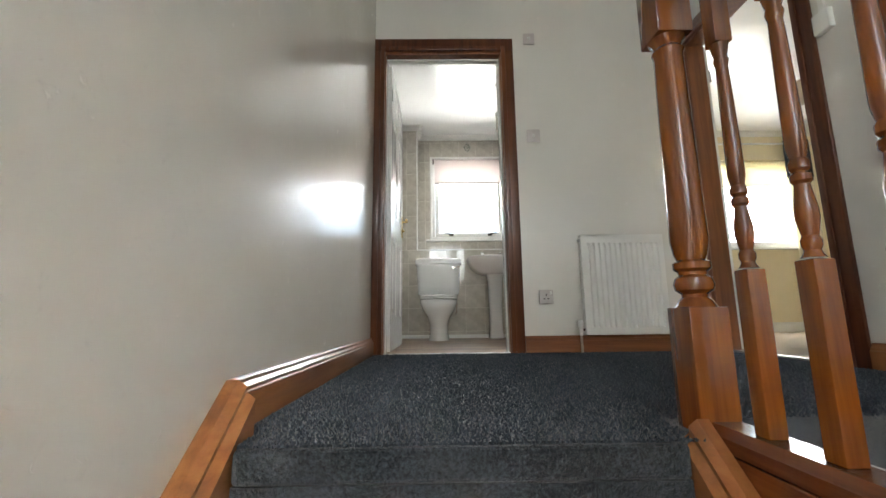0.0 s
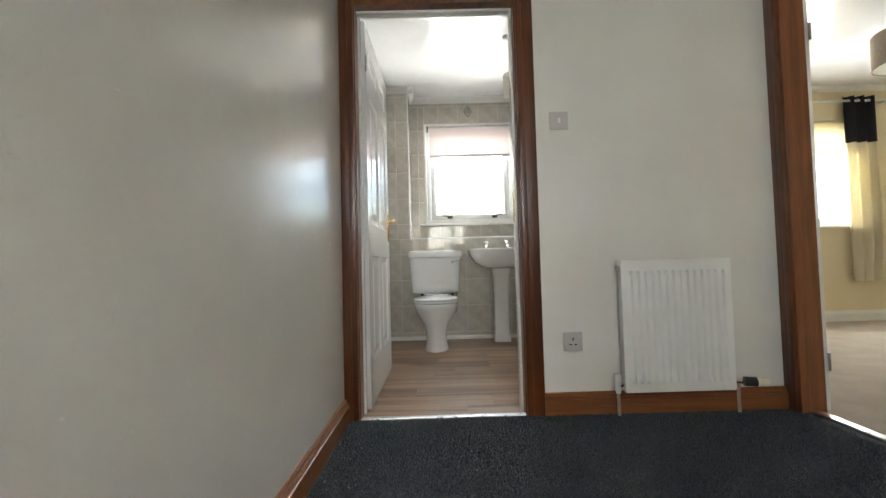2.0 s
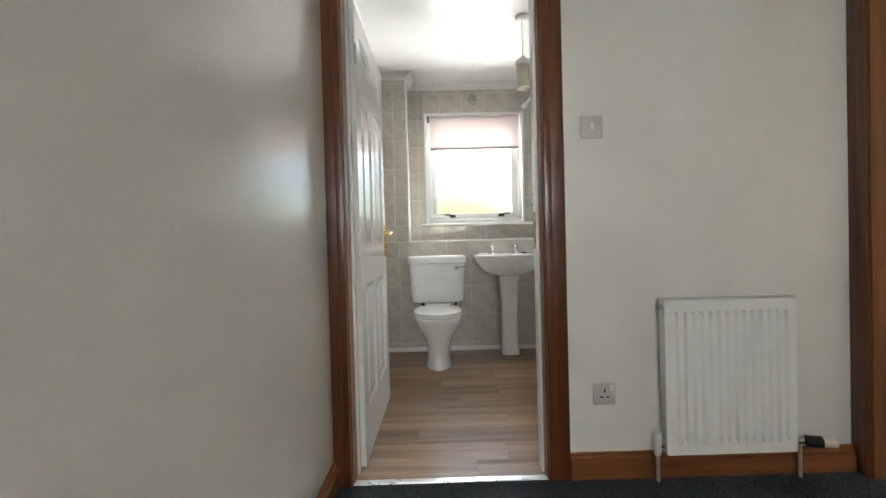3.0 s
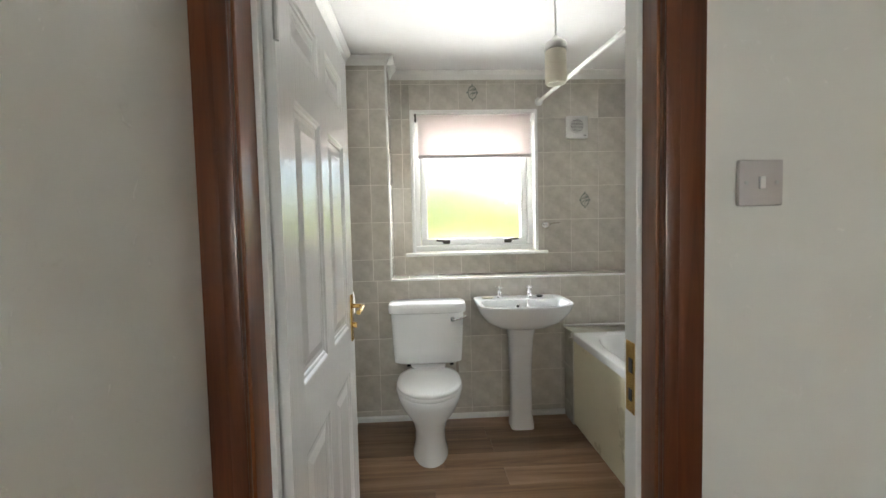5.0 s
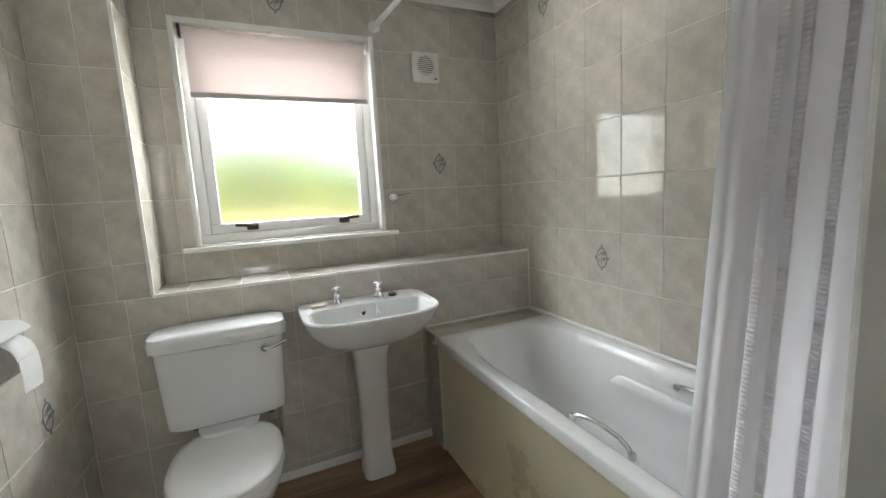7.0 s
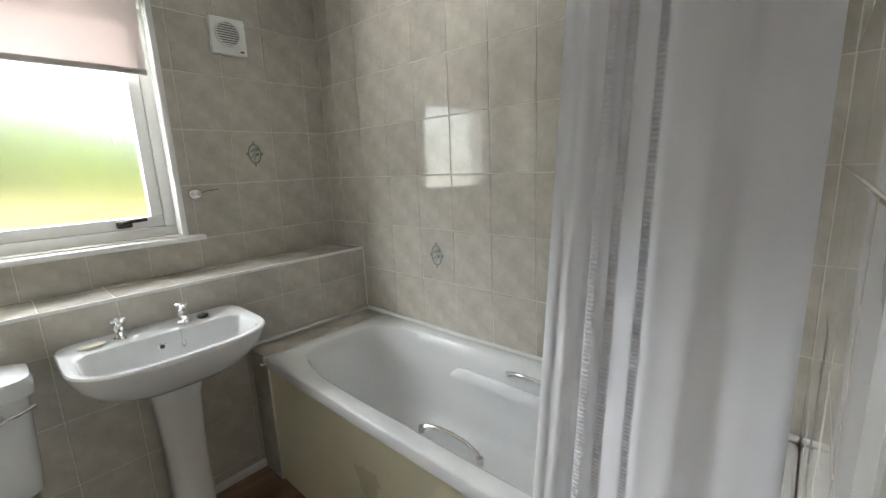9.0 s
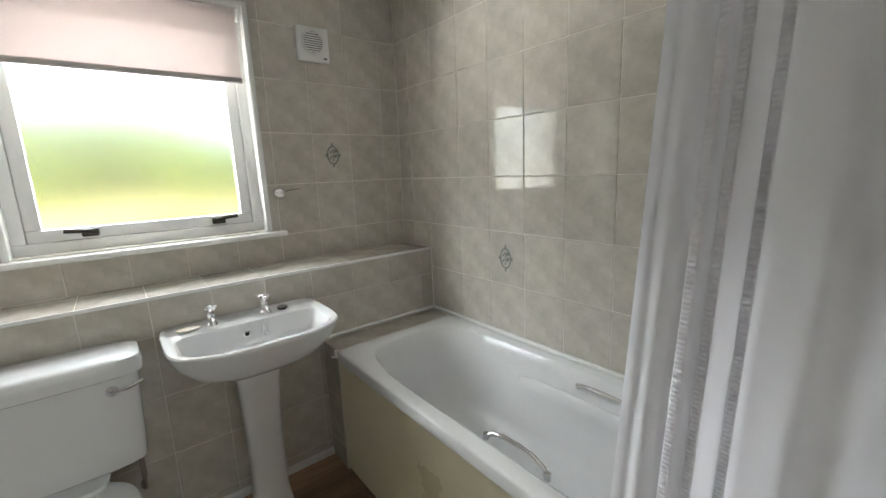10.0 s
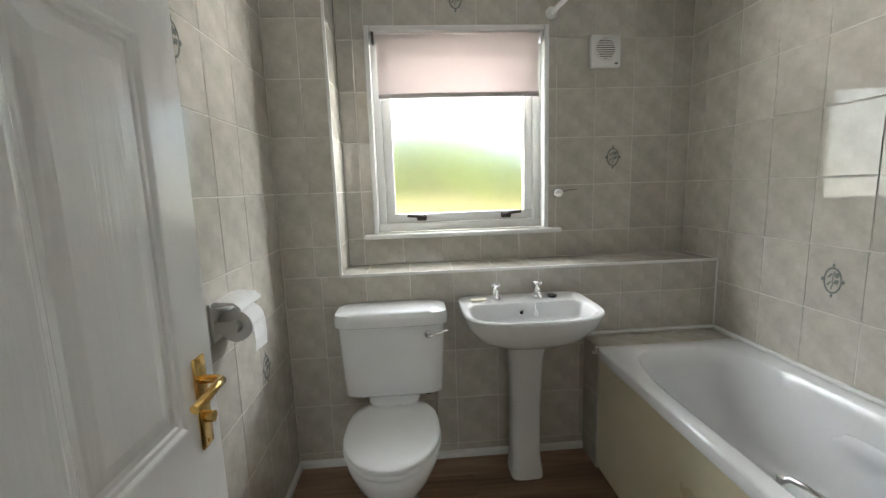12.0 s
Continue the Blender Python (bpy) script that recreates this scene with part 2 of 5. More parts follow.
ACRYLIC = mottled("white_acrylic", (0.76, 0.77, 0.775), (0.80, 0.81, 0.815), 2, 0.14, 0.0)
SEATMAT = mottled("white_seat_plastic", (0.81, 0.82, 0.82), (0.86, 0.87, 0.87), 2, 0.16, 0.0)
PANEL = mottled("ivory_panel", (0.66, 0.62, 0.45), (0.72, 0.68, 0.51), 3, 0.28, 0.03)
PLASTIC = mottled("white_plastic", (0.74, 0.74, 0.72), (0.80, 0.80, 0.78), 4, 0.3, 0.0)
SWITCHMAT = mottled("greyish_plastic", (0.50, 0.46, 0.45), (0.56, 0.52, 0.51), 4, 0.35, 0.0)
ENAMEL = mottled("radiator_enamel", (0.80, 0.80, 0.77), (0.85, 0.85, 0.82), 3, 0.25, 0.02)
CHROME = mottled("chrome", (0.75, 0.75, 0.76), (0.85, 0.85, 0.86), 8, 0.09, 0.0, metal=1.0)
BRASS = mottled("polished_brass", (0.65, 0.42, 0.13), (0.82, 0.56, 0.2), 20, 0.16, 0.0, metal=1.0)
STEEL = mottled("brushed_steel", (0.5, 0.5, 0.5), (0.62, 0.62, 0.61), 20, 0.3, 0.0, metal=1.0)
BLACK = mottled("black_plastic", (0.008, 0.008, 0.009), (0.016, 0.016, 0.017), 20, 0.4, 0.05)
BROWNMETAL = mottled("brown_metal", (0.035, 0.025, 0.02), (0.06, 0.045, 0.035), 20, 0.35, 0.05, metal=0.6)
COPPER = mottled("painted_pipe", (0.30, 0.24, 0.2), (0.42, 0.36, 0.3), 20, 0.4, 0.0)
PAPER = mottled("toilet_paper", (0.82, 0.82, 0.81), (0.88, 0.88, 0.87), 30, 0.9, 0.3, 120)
SOAP = mottled("cream_soap", (0.78, 0.73, 0.6), (0.84, 0.79, 0.66), 20, 0.4, 0.05)
MOTIF = mottled("grey_green_print", (0.14, 0.155, 0.145), (0.25, 0.27, 0.25), 60, 0.2, 0.0)
SHADECLOTH = mottled("taupe_shade_cloth", (0.40, 0.33, 0.26), (0.48, 0.41, 0.33), 60, 0.85, 0.2, 400)
BLACKCLOTH = mottled("black_curtain_cloth", (0.008, 0.008, 0.012), (0.018, 0.018, 0.024), 40, 0.85, 0.2, 400)
THRESH = mottled("aluminium_threshold", (0.6, 0.6, 0.6), (0.75, 0.75, 0.75), 30, 0.28, 0.05, metal=1.0)


def cloth(name, col, through_col, share, bumpscale=500):
    m, nt, p = mat(name, col, 0.8, 0, 0.2)
    weave = node(nt, "ShaderNodeTexNoise", Scale=bumpscale, Detail=2.0)
    nt.links.new(coords(nt), weave.inputs["Vector"])
    bump(nt, p, weave.outputs[0], 0.15, 0.001)
    tr = nt.nodes.new("ShaderNodeBsdfTranslucent")
    tr.inputs["Color"].default_value = (*through_col, 1)
    mx = nt.nodes.new("ShaderNodeMixShader")
    mx.inputs[0].default_value = share
    nt.links.new(p.outputs[0], mx.inputs[1])
    nt.links.new(tr.outputs[0], mx.inputs[2])
    nt.links.new(mx.outputs[0], nt.nodes["Material Output"].inputs["Surface"])
    return m


BLIND = cloth("blush_blind_cloth", (0.78, 0.745, 0.735), (0.68, 0.61, 0.595), 0.38)
CURTAIN = cloth("white_curtain_cloth", (0.87, 0.88, 0.92), (0.86, 0.87, 0.94), 0.48)
CREAMCLOTH = cloth("cream_curtain_cloth", (0.80, 0.75, 0.60), (0.8, 0.74, 0.55), 0.4)
OPAL = cloth("opal_glass", (0.82, 0.80, 0.74), (0.85, 0.83, 0.76), 0.6)
BINDING = cloth("curtain_woven_edge", (0.88, 0.88, 0.9), (0.88, 0.88, 0.93), 0.5, 900)


def glass(name, rough, streaks):
    m, nt, p = mat(name, (0.75, 0.77, 0.755) if streaks else (0.97, 0.98, 0.97), rough)
    p.inputs["Transmission Weight"].default_value = 1.0
    p.inputs["IOR"].default_value = 1.35
    if streaks:
        n = node(nt, "ShaderNodeTexNoise", Scale=60.0, Detail=3.0, Roughness=0.6)
        nt.links.new(coords(nt, (1, 1, 0.09)), n.inputs["Vector"])
        bump(nt, p, n.outputs[0], 0.9, 0.005)
    return m


FROST = glass("rain_textured_glass", 0.26, True)
CLEAR = glass("clear_glass", 0.0, False)
# ---- large structure ----
Z = 2.40            # bathroom ceiling
XL, XR = -0.158, 1.89  # landing walls
BL, BR = -0.245, 1.848  # bathroom walls, at the tile faces
YN, YB = 2.43, 2.52     # the two faces of the wall with the bathroom door
YC, YW = 4.400, 4.667   # boxed-in lower wall, and window wall
NOSE = 0.655
G = 0.0022           # grout lies this far behind the tile faces
DX0, DX1, DZ = -0.085, 0.672, 1.950
BY0, BY1 = 1.60, 2.355
WX0, WX1, WZ0, WZ1 = 0.178, 1.060, 1.12, 2.115
COL, SH = 0.020, 0.955  # edge of the boxed column, height of the shelf

wall("wall_landing_left", "x", -0.345, XL, -2.7, YN, -2.7, 2.5, [], PAINT, "cream silk-painted landing wall with scuffed sheen")
w_mid = wall("wall_bathroom_door", "y", YN, YB - G, -0.345, 1.99, 0, 2.5, [(DX0 - 0.025, DX1 + 0.025, -1, DZ + 0.025)], PAINT, "cream painted partition wall round the bathroom doorway")
wall("wall_landing_right", "x", XR, 1.99, -2.7, YN, 0, 2.5, [(BY0 - 0.025, BY1 + 0.025, -1, DZ + 0.025), (0.52, 1.27, -1, DZ)], PAINT, "cream painted landing wall with two doorways")
wall("wall_landing_back", "y", -2.82, -2.7, -0.345, 1.99, -2.7, 2.5, [(-0.05, 1.45, 1.15, 2.35)], PAINT, "plain cream wall closing the stairwell")
wall("wall_stairwell_right", "x", 0.86, 0.98, -2.7, 0.66, -2.7, -0.2, [], PAINT, "plain cream wall under the landing edge")
w_left = wall("wall_bathroom_left", "x", -0.345, BL - G, YB - G, 4.95, 0, 2.5, [], GROUT, "beige tiled bathroom wall", "tiled wall")
w_right = wall("wall_bathroom_right", "x", BR + G, 1.99, YB - G, 4.95, 0, 2.5, [], GROUT, "beige tiled bathroom wall beside the bath", "tiled wall")
w_back = wall("wall_window", "y", YW + G, 4.95, BL - G, BR + G, 0, 2.5, [(WX0, WX1, WZ0, WZ1)], GROUT, "beige tiled window wall", "tiled wall")
bm = B()
bx(bm, BL - G, BR + G, YC + G, YW + G, 0, SH - G)
bx(bm, BL - G, COL - G, YC + G, YW + G, SH - G - 0.0005, Z)
w_box = setting("wall_boxing", bm, GROUT, "tiled pipe boxing with a shelf under the window", "tiled wall")

bm = slab(B(), "z", -0.2, 0, -0.345, 1.99, -2.7, YN + 0.005, [(-1, 0.80, -3, NOSE + 0.03)])
setting("floor_landing", bm, CARPET, "dark slate carpet on the landing", "floor")
f_bath = setting("floor_bathroom", box(BL - 0.1, BR + 0.1, YN + 0.005, 4.95, -0.2, -0.004), PLANK_GAP, "brown wood-effect plank floor", "floor")
setting("floor_bedroom", box(1.99, 6.2, -0.5, 4.95, -0.2, 0.004), BEIGE, "pale beige bedroom carpet", "floor")
setting("floor_hall", box(-0.345, 1.99, -2.7, NOSE, -2.8, -2.65), CARPET, "dark carpet at the foot of the stairs", "floor")
setting("ceiling_landing", box(-0.345, 1.99, -2.7, 2.475, 2.5, 2.6), CEIL, "white painted landing ceiling", "ceiling")
setting("ceiling_bathroom", box(-0.345, 1.99, YB - G, 4.95, Z, 2.499), CEIL, "white gloss bathroom ceiling", "ceiling")
setting("ceiling_bedroom", box(1.99, 6.2, -0.5, 4.95, 2.48, 2.6), CEIL, "white bedroom ceiling", "ceiling")
wall("wall_bedroom_window", "y", 4.80, 4.95, 1.99, 6.2, 0, 2.48, [(3.35, 4.72, 1.0, 2.12)], BED_PAINT, "pale yellow bedroom wall with the window")
wall("wall_bedroom_right", "x", 5.9, 6.2, -0.5, 4.80, 0, 2.48, [], BED_PAINT, "pale yellow bedroom wall")
wall("wall_bedroom_back", "y", -0.6, -0.5, 1.99, 6.2, 0, 2.48, [], BED_PAINT, "pale yellow bedroom wall")
bm = slab(B(), "x", 1.99, 2.0, -0.5, 4.80, 0, 2.48, [(BY0 - 0.025, BY1 + 0.025, -1, DZ + 0.025), (0.52, 1.27, -1, DZ)])
setting("wall_bedroom_left", bm, BED_PAINT, "pale yellow bedroom side of the partition")
setting("ground", box(-400, 400, -400, 900, -3.0, -2.82), mottled("dry_grass", (0.09, 0.078, 0.035), (0.16, 0.14, 0.07), 0.6, 0.95, 0.3, 30), "pale dry grass field outside the windows", "ground")

# stairs
st = setting("stairs", B(), CARPET, "flight of stairs in dark slate carpet", "stairs")
for i in range(14):
    z = -0.19 * i
    y1 = NOSE - 0.23 * (i - 1)
    b = box(-0.0985, 0.671, (NOSE - 0.235) if i == 0 else y1 - 0.25, NOSE if i == 0 else y1 + 0.03, z - 0.19, z, bev=0.016, seg=3)
    if i == 0:
        b.free()
        b = box(-0.0985, 0.671, NOSE + 0.006, NOSE + 0.029, -0.06, -0.001, bev=0.011, seg=3)
        part("nosing", b, CARPET, st)
        b = box(-0.0985, 0.671, NOSE + 0.012, NOSE + 0.029, -0.2, -0.0605)
        part("riser", b, CARPET, st)
    else:
        part("step", b, CARPET, st)

# skirting boards with a moulded top
def skirting(name, a, b, mount, material, h=0.098, t=0.022, label="moulded orange-brown wooden skirting board"):
    """Along the wall from a to b; mount is the way out from the wall."""
    a, b, o = Vector(a), Vector(b), Vector(mount)
    prof = [(0, 0), (t, 0), (t, h * 0.70), (t * 0.80, h * 0.73), (t * 0.80, h * 0.80), (t * 0.45, h * 0.88), (t * 0.45, h * 0.95), (t * 0.25, h), (0, h)]
    rings = [[p + o * u + Vector((0, 0, v)) for u, v in prof] for p in (a, b)]
    return setting(name, loft(B(), rings), material, label, "skirting")


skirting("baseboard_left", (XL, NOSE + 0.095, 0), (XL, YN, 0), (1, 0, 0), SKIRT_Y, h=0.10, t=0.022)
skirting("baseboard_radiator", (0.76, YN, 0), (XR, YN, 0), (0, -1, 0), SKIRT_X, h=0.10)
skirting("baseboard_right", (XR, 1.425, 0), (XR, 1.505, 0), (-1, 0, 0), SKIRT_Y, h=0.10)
skirting("baseboard_bedroom", (2.0, 4.80, 0.004), (5.9, 4.80, 0.004), (0, -1, 0), WHITE_GLOSS, h=0.11, label="white painted bedroom skirting board")
skirting("baseboard_bathroom", (BL, YC, 0), (1.215, YC, 0), (0, -1, 0), WHITE_GLOSS, h=0.035, t=0.014, label="thin white bathroom skirting strip")
skirting("baseboard_bathroom_side", (BL, 2.56, 0), (BL, YC - 0.014, 0), (1, 0, 0), WHITE_GLOSS, h=0.035, t=0.014, label="thin white bathroom skirting strip")
skirting("baseboard_bath_end", (1.215, YC - 0.014, 0), (1.215, 4.30, 0), (-1, 0, 0), WHITE_GLOSS, h=0.035, t=0.014, label="short white skirting strip at the bath end")


# sloping stair strings
def string(name, x0, x1, top, label):
    ya, za = NOSE + (0.095 if x0 < 0 else 0.04), top
    prof = []
    for i, (y, z) in enumerate(((ya, za), (ya - 2.9, za - 2.9 * 0.826))):
        prof.append([(x0, y, z - 0.34), (x1, y, z - 0.34), (x1, y, z - 0.035), (x1 - (x1 - x0) * 0.3, y, z - 0.022), (x1 - (x1 - x0) * 0.3, y, z - 0.012), (x1 - (x1 - x0) * 0.6, y, z), (x0, y, z)])
    return setting(name, loft(B(), prof), SKIRT_Y, label, "stair string")


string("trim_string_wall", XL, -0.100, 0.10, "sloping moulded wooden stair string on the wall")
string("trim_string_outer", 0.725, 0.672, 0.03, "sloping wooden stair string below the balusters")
bm = box(0.727, 0.80, -2.7, NOSE + 0.02, -0.24, -0.018, bev=0.004)
setting("trim_apron", bm, RAILWOOD, "dark varnished apron board under the baluster rail", "apron")
# Narrow white strip on the floor, right of the base rail.
setting("trim_landing_edge", box(0.80, 0.828, -2.7, 0.70, -0.02, 0.012, bev=0.004), WHITE_GLOSS, "narrow white strip beside the baluster rail", "trim")


# door linings and architraves
def doorway(name, axis, face, back, a0, a1, top, out, wood_face, wood_jamb, label, back_mat=None):
    """Lining in the wall and a moulded architrave on its face. out: -1 when the face looks down its axis."""
    d = setting(name, B(), wood_face, label, "door frame")

    def place(p0, p1, u0, u1, z0, z1, bev=0.004):
        lo, hi = min(p0, p1), max(p0, p1)
        return box(lo, hi, u0, u1, z0, z1, bev=bev) if axis == "x" else box(u0, u1, lo, hi, z0, z1, bev=bev)

    aw, gap = 0.082, 0.006
    for u0, u1 in ((a0 - aw - gap, a0 - gap), (a1 + gap, a1 + gap + aw)):
        part("architrave", place(face, face + out * 0.016, u0, u1, 0, top + 0.02), wood_face, d, smooth=30)
        inner = (u1 - 0.028, u1) if u0 < a0 else (u0, u0 + 0.028)
        part("moulding", place(face + out * 0.016, face + out * 0.024, inner[0], inner[1], 0, top + 0.048, 0.003), wood_face, d, smooth=30)
    part("architrave", place(face, face + out * 0.016, a0 - gap - aw, a1 + gap + aw, top + 0.021, top + 0.026 + aw), wood_face, d, smooth=30)
    part("moulding", place(face + out * 0.016, face + out * 0.0235, a0 + 0.023, a1 - 0.023, top + 0.02, top + 0.048, 0.003), wood_face, d, smooth=30)
    for u0, u1 in ((a0 - 0.024, a0), (a1, a1 + 0.024)):
        part("jamb", place(face + out * 0.004, back, u0, u1, 0, top, 0.002), wood_jamb, d)
    part("jamb", place(face + out * 0.004, back, a0 - 0.024, a1 + 0.024, top + 0.001, top + 0.024, 0.002), wood_jamb, d)
    return d


door1 = doorway("door_frame_1", "y", YN, YB, DX0, DX1, DZ, -1, DARKWOOD, JAMBWOOD, "dark-stained wooden frame of the bathroom doorway")
for u0, u1, y0 in ((DX0, DX0 + 0.012, 0.068), (DX1 - 0.012, DX1, 0.045)):
    part("stop", box(u0, u1, YN + y0, YB + 0.003, 0.0, DZ - 0.013, bev=0.002), WHITE_GLOSS, door1, "white painted door stop")
part("stop", box(DX0, DX1, YN + 0.045, YB + 0.003, DZ - 0.012, DZ - 0.001, bev=0.002), WHITE_GLOSS, door1, "white painted door stop")
strike = part("strike_plate", box(DX1 - 0.0135, DX1 - 0.0115, YN + 0.05, YN + 0.085, 0.90, 1.05, bev=0.0006), BRASS, door1, "brass strike plate")
part("latch_hole", box(DX1 - 0.0145, DX1 - 0.0134, YN + 0.058, YN + 0.072, 0.985, 1.015), BLACK, strike)
part("latch_hole", box(DX1 - 0.0145, DX1 - 0.0134, YN + 0.060, YN + 0.072, 0.925, 0.95), BLACK, strike)
doorway("door_frame_2", "x", XR, 2.0, BY0, BY1, DZ, -1, DARKWOOD, JAMBWOOD, "dark-stained wooden frame of the bedroom doorway")
doorway("door_frame_3", "x", XR, 2.0, 0.545, 1.245, DZ - 0.025, -1, DARKWOOD, JAMBWOOD, "dark-stained wooden frame beside the stairwell")
setting("trim_threshold", box(1.93, 1.975, BY0, BY1, 0.0, 0.010, bev=0.004), THRESH, "bright aluminium carpet threshold strip", "threshold")
setting("trim_threshold_bathroom", box(DX0, DX1, YN - 0.012, YN + 0.018, 0.0, 0.007, bev=0.003), THRESH, "slim aluminium strip at the bathroom threshold", "threshold")


# six-panel doors
def panel_door(name, at, turn, width, height, material, label, handle_mat, both=True, t=0.036, handle=True, hz=1.0):
    """Leaf from the hinge along +y, thickness towards -x; the face looks to +x."""
    d = thing(name, label, "door", at, turn=turn)
    st_, mu = 0.102, 0.085
    pw = (width - 2 * st_ - mu) / 2
    cols = [(st_, st_ + pw), (st_ + pw + mu, width - st_)]
    rows = [(0.22, 0.76), (0.925, 1.60), (1.72, height - 0.095)]
    holes = [(c[0], c[1], r[0], r[1]) for c in cols for r in rows]
    part("leaf", box(-t + 0.010, -0.010, 0.003, width - 0.003, 0.011, height - 0.003), material, d)
    part("stiles_and_rails", slab(B(), "x", -t, 0, 0, width, 0.008, height, holes), material, d)
    for face, s in ((0.0, -1), (-t, 1)):
        for c0, c1, r0, r1 in holes:
            rings = []
            for inset, depth in ((0.0, 0.0), (0.004, 0.001), (0.010, 0.006), (0.018, 0.0065), (0.022, 0.0095), (0.034, 0.0095), (0.060, 0.0035)):
                x = face + s * depth
                rings.append([(x, c0 + inset, r0 + inset), (x, c1 - inset, r0 + inset), (x, c1 - inset, r1 - inset), (x, c0 + inset, r1 - inset)])
            part("panel", loft(B(), rings, cap0=False), material, d)
    if handle:
        for face, s in ((0.0, 1), (-t, -1)):
            hy = width - 0.055
            plate = part("handle_plate", box(*sorted((face, face + s * 0.007)), hy - 0.020, hy + 0.020, hz - 0.135, hz + 0.045, bev=0.004), handle_mat, d, "polished handle plate", smooth=40)
            part("lever", tube(B(), [(face + s * 0.005, hy, hz), (face + s * 0.035, hy, hz), (face + s * 0.048, hy - 0.012, hz + 0.001), (face + s * 0.05, hy - 0.04, hz + 0.002), (face + s * 0.05, hy - 0.075, hz - 0.002), (face + s * 0.046, hy - 0.105, hz - 0.006)], 0.0085, 12), handle_mat, plate, smooth=60)
            part("thumb_turn", tube(B(), [(face + s * 0.005, hy, hz - 0.075), (face + s * 0.016, hy, hz - 0.075), (face + s * 0.022, hy, hz - 0.075)], 0.011, 12), handle_mat, plate, smooth=60)
            for dz in (-0.125, 0.036):
                part("screw", tube(B(), [(face + s * 0.006, hy, hz + dz), (face + s * 0.0085, hy, hz + dz)], 0.004, 8), handle_mat, plate)
    for z in (0.22, 1.72):
        part("hinge", tube(B(), [(0.004, -0.004, z - 0.04), (0.004, -0.004, z + 0.04)], 0.006, 8), STEEL, d, "steel hinge")
    return d


# white door with faint embossed grain
m_door, nt, p = mat("white_door_paint", (0.80, 0.80, 0.79), 0.17)
gr = node(nt, "ShaderNodeTexNoise", Scale=42.0, Detail=2.0, Distortion=1.6)
nt.links.new(coords(nt, (1, 1, 0.06)), gr.inputs["Vector"])
bump(nt, p, gr.outputs[0], 0.24, 0.004)
DOORWHITE = m_door
panel_door("bathroom_door", (-0.056, YB + 0.022, 0), -0.3, 0.78, 1.94, DOORWHITE, "white six-panel door standing open into the bathroom", BRASS)
panel_door("bedroom_door", (2.012, BY1 - 0.004, 0.006), -26.0, 0.74, 1.94, DOORWHITE, "white panelled bedroom door standing wide open", CHROME)
d3 = panel_door("hall_door", (1.935, 0.549, 0), 0.0, 0.692, 1.915, DARKWOOD, "dark wooden panelled door, closed", CHROME, hz=0.86)
d3.matrix_basis = pose(1.935, 1.241, 0, 0, 0, 180)
setting("backdrop_dark_room", box(2.002, 2.01, 0.4, 1.4, 0, 2.0), PAINT, "plain wall behind the closed door", "wall")


# coving round the bathroom ceiling
def coving(name, a, b, mount, s=0.052):
    a, b, o = Vector(a), Vector(b), Vector(mount)
    prof = [(0, 0), (0, -s), (s * 0.12, -s), (s * 0.2, -s * 0.82), (s * 0.42, -s * 0.45), (s * 0.82, -s * 0.2), (s, -s * 0.12), (s, 0)]
    return solid(name, loft(B(), [[p + o * u + Vector((0, 0, v)) for u, v in prof] for p in (a, b)]), WHITE_GLOSS, "white moulded ceiling coving", "coving", kind="structure")


coving("trim_coving", (COL, YW, Z), (BR, YW, Z), (0, -1, 0))
coving("trim_coving", (BL, YC, Z), (COL + 0.052, YC, Z), (0, -1, 0))
coving("trim_coving", (COL, YC - 0.052, Z), (COL, YW, Z), (1, 0, 0))
coving("trim_coving", (BL, YB, Z), (BL, YC, Z), (1, 0, 0))
coving("trim_coving", (BR, YB, Z), (BR, YW, Z), (-1, 0, 0))
coving("trim_coving", (BL, YB, Z), (BR, YB, Z), (0, 1, 0))
coving("trim_coving", (2.0, 4.80, 2.48), (5.9, 4.80, 2.48), (0, -1, 0))

# white edge strips of the tiled shelf
setting("trim_shelf_edge", box(COL - 0.005, BR, YC - 0.004, YC + 0.006, SH - 0.010, SH + 0.004, bev=0.002), WHITE_GLOSS, "white plastic tile edging along the shelf", "trim")
setting("trim_column_edge", box(COL - 0.011, COL + 0.003, YC - 0.004, YC + 0.008, SH + 0.005, Z - 0.05, bev=0.002), WHITE_GLOSS, "white plastic tile edging up the boxed corner", "trim")
setting("trim_corner_sealant", box(BR - 0.004, BR + 0.004, YC - 0.006, YC + 0.003, 0.62, SH - 0.012, bev=0.002), WHITE_GLOSS, "white sealant bead in the tiled corner", "trim")
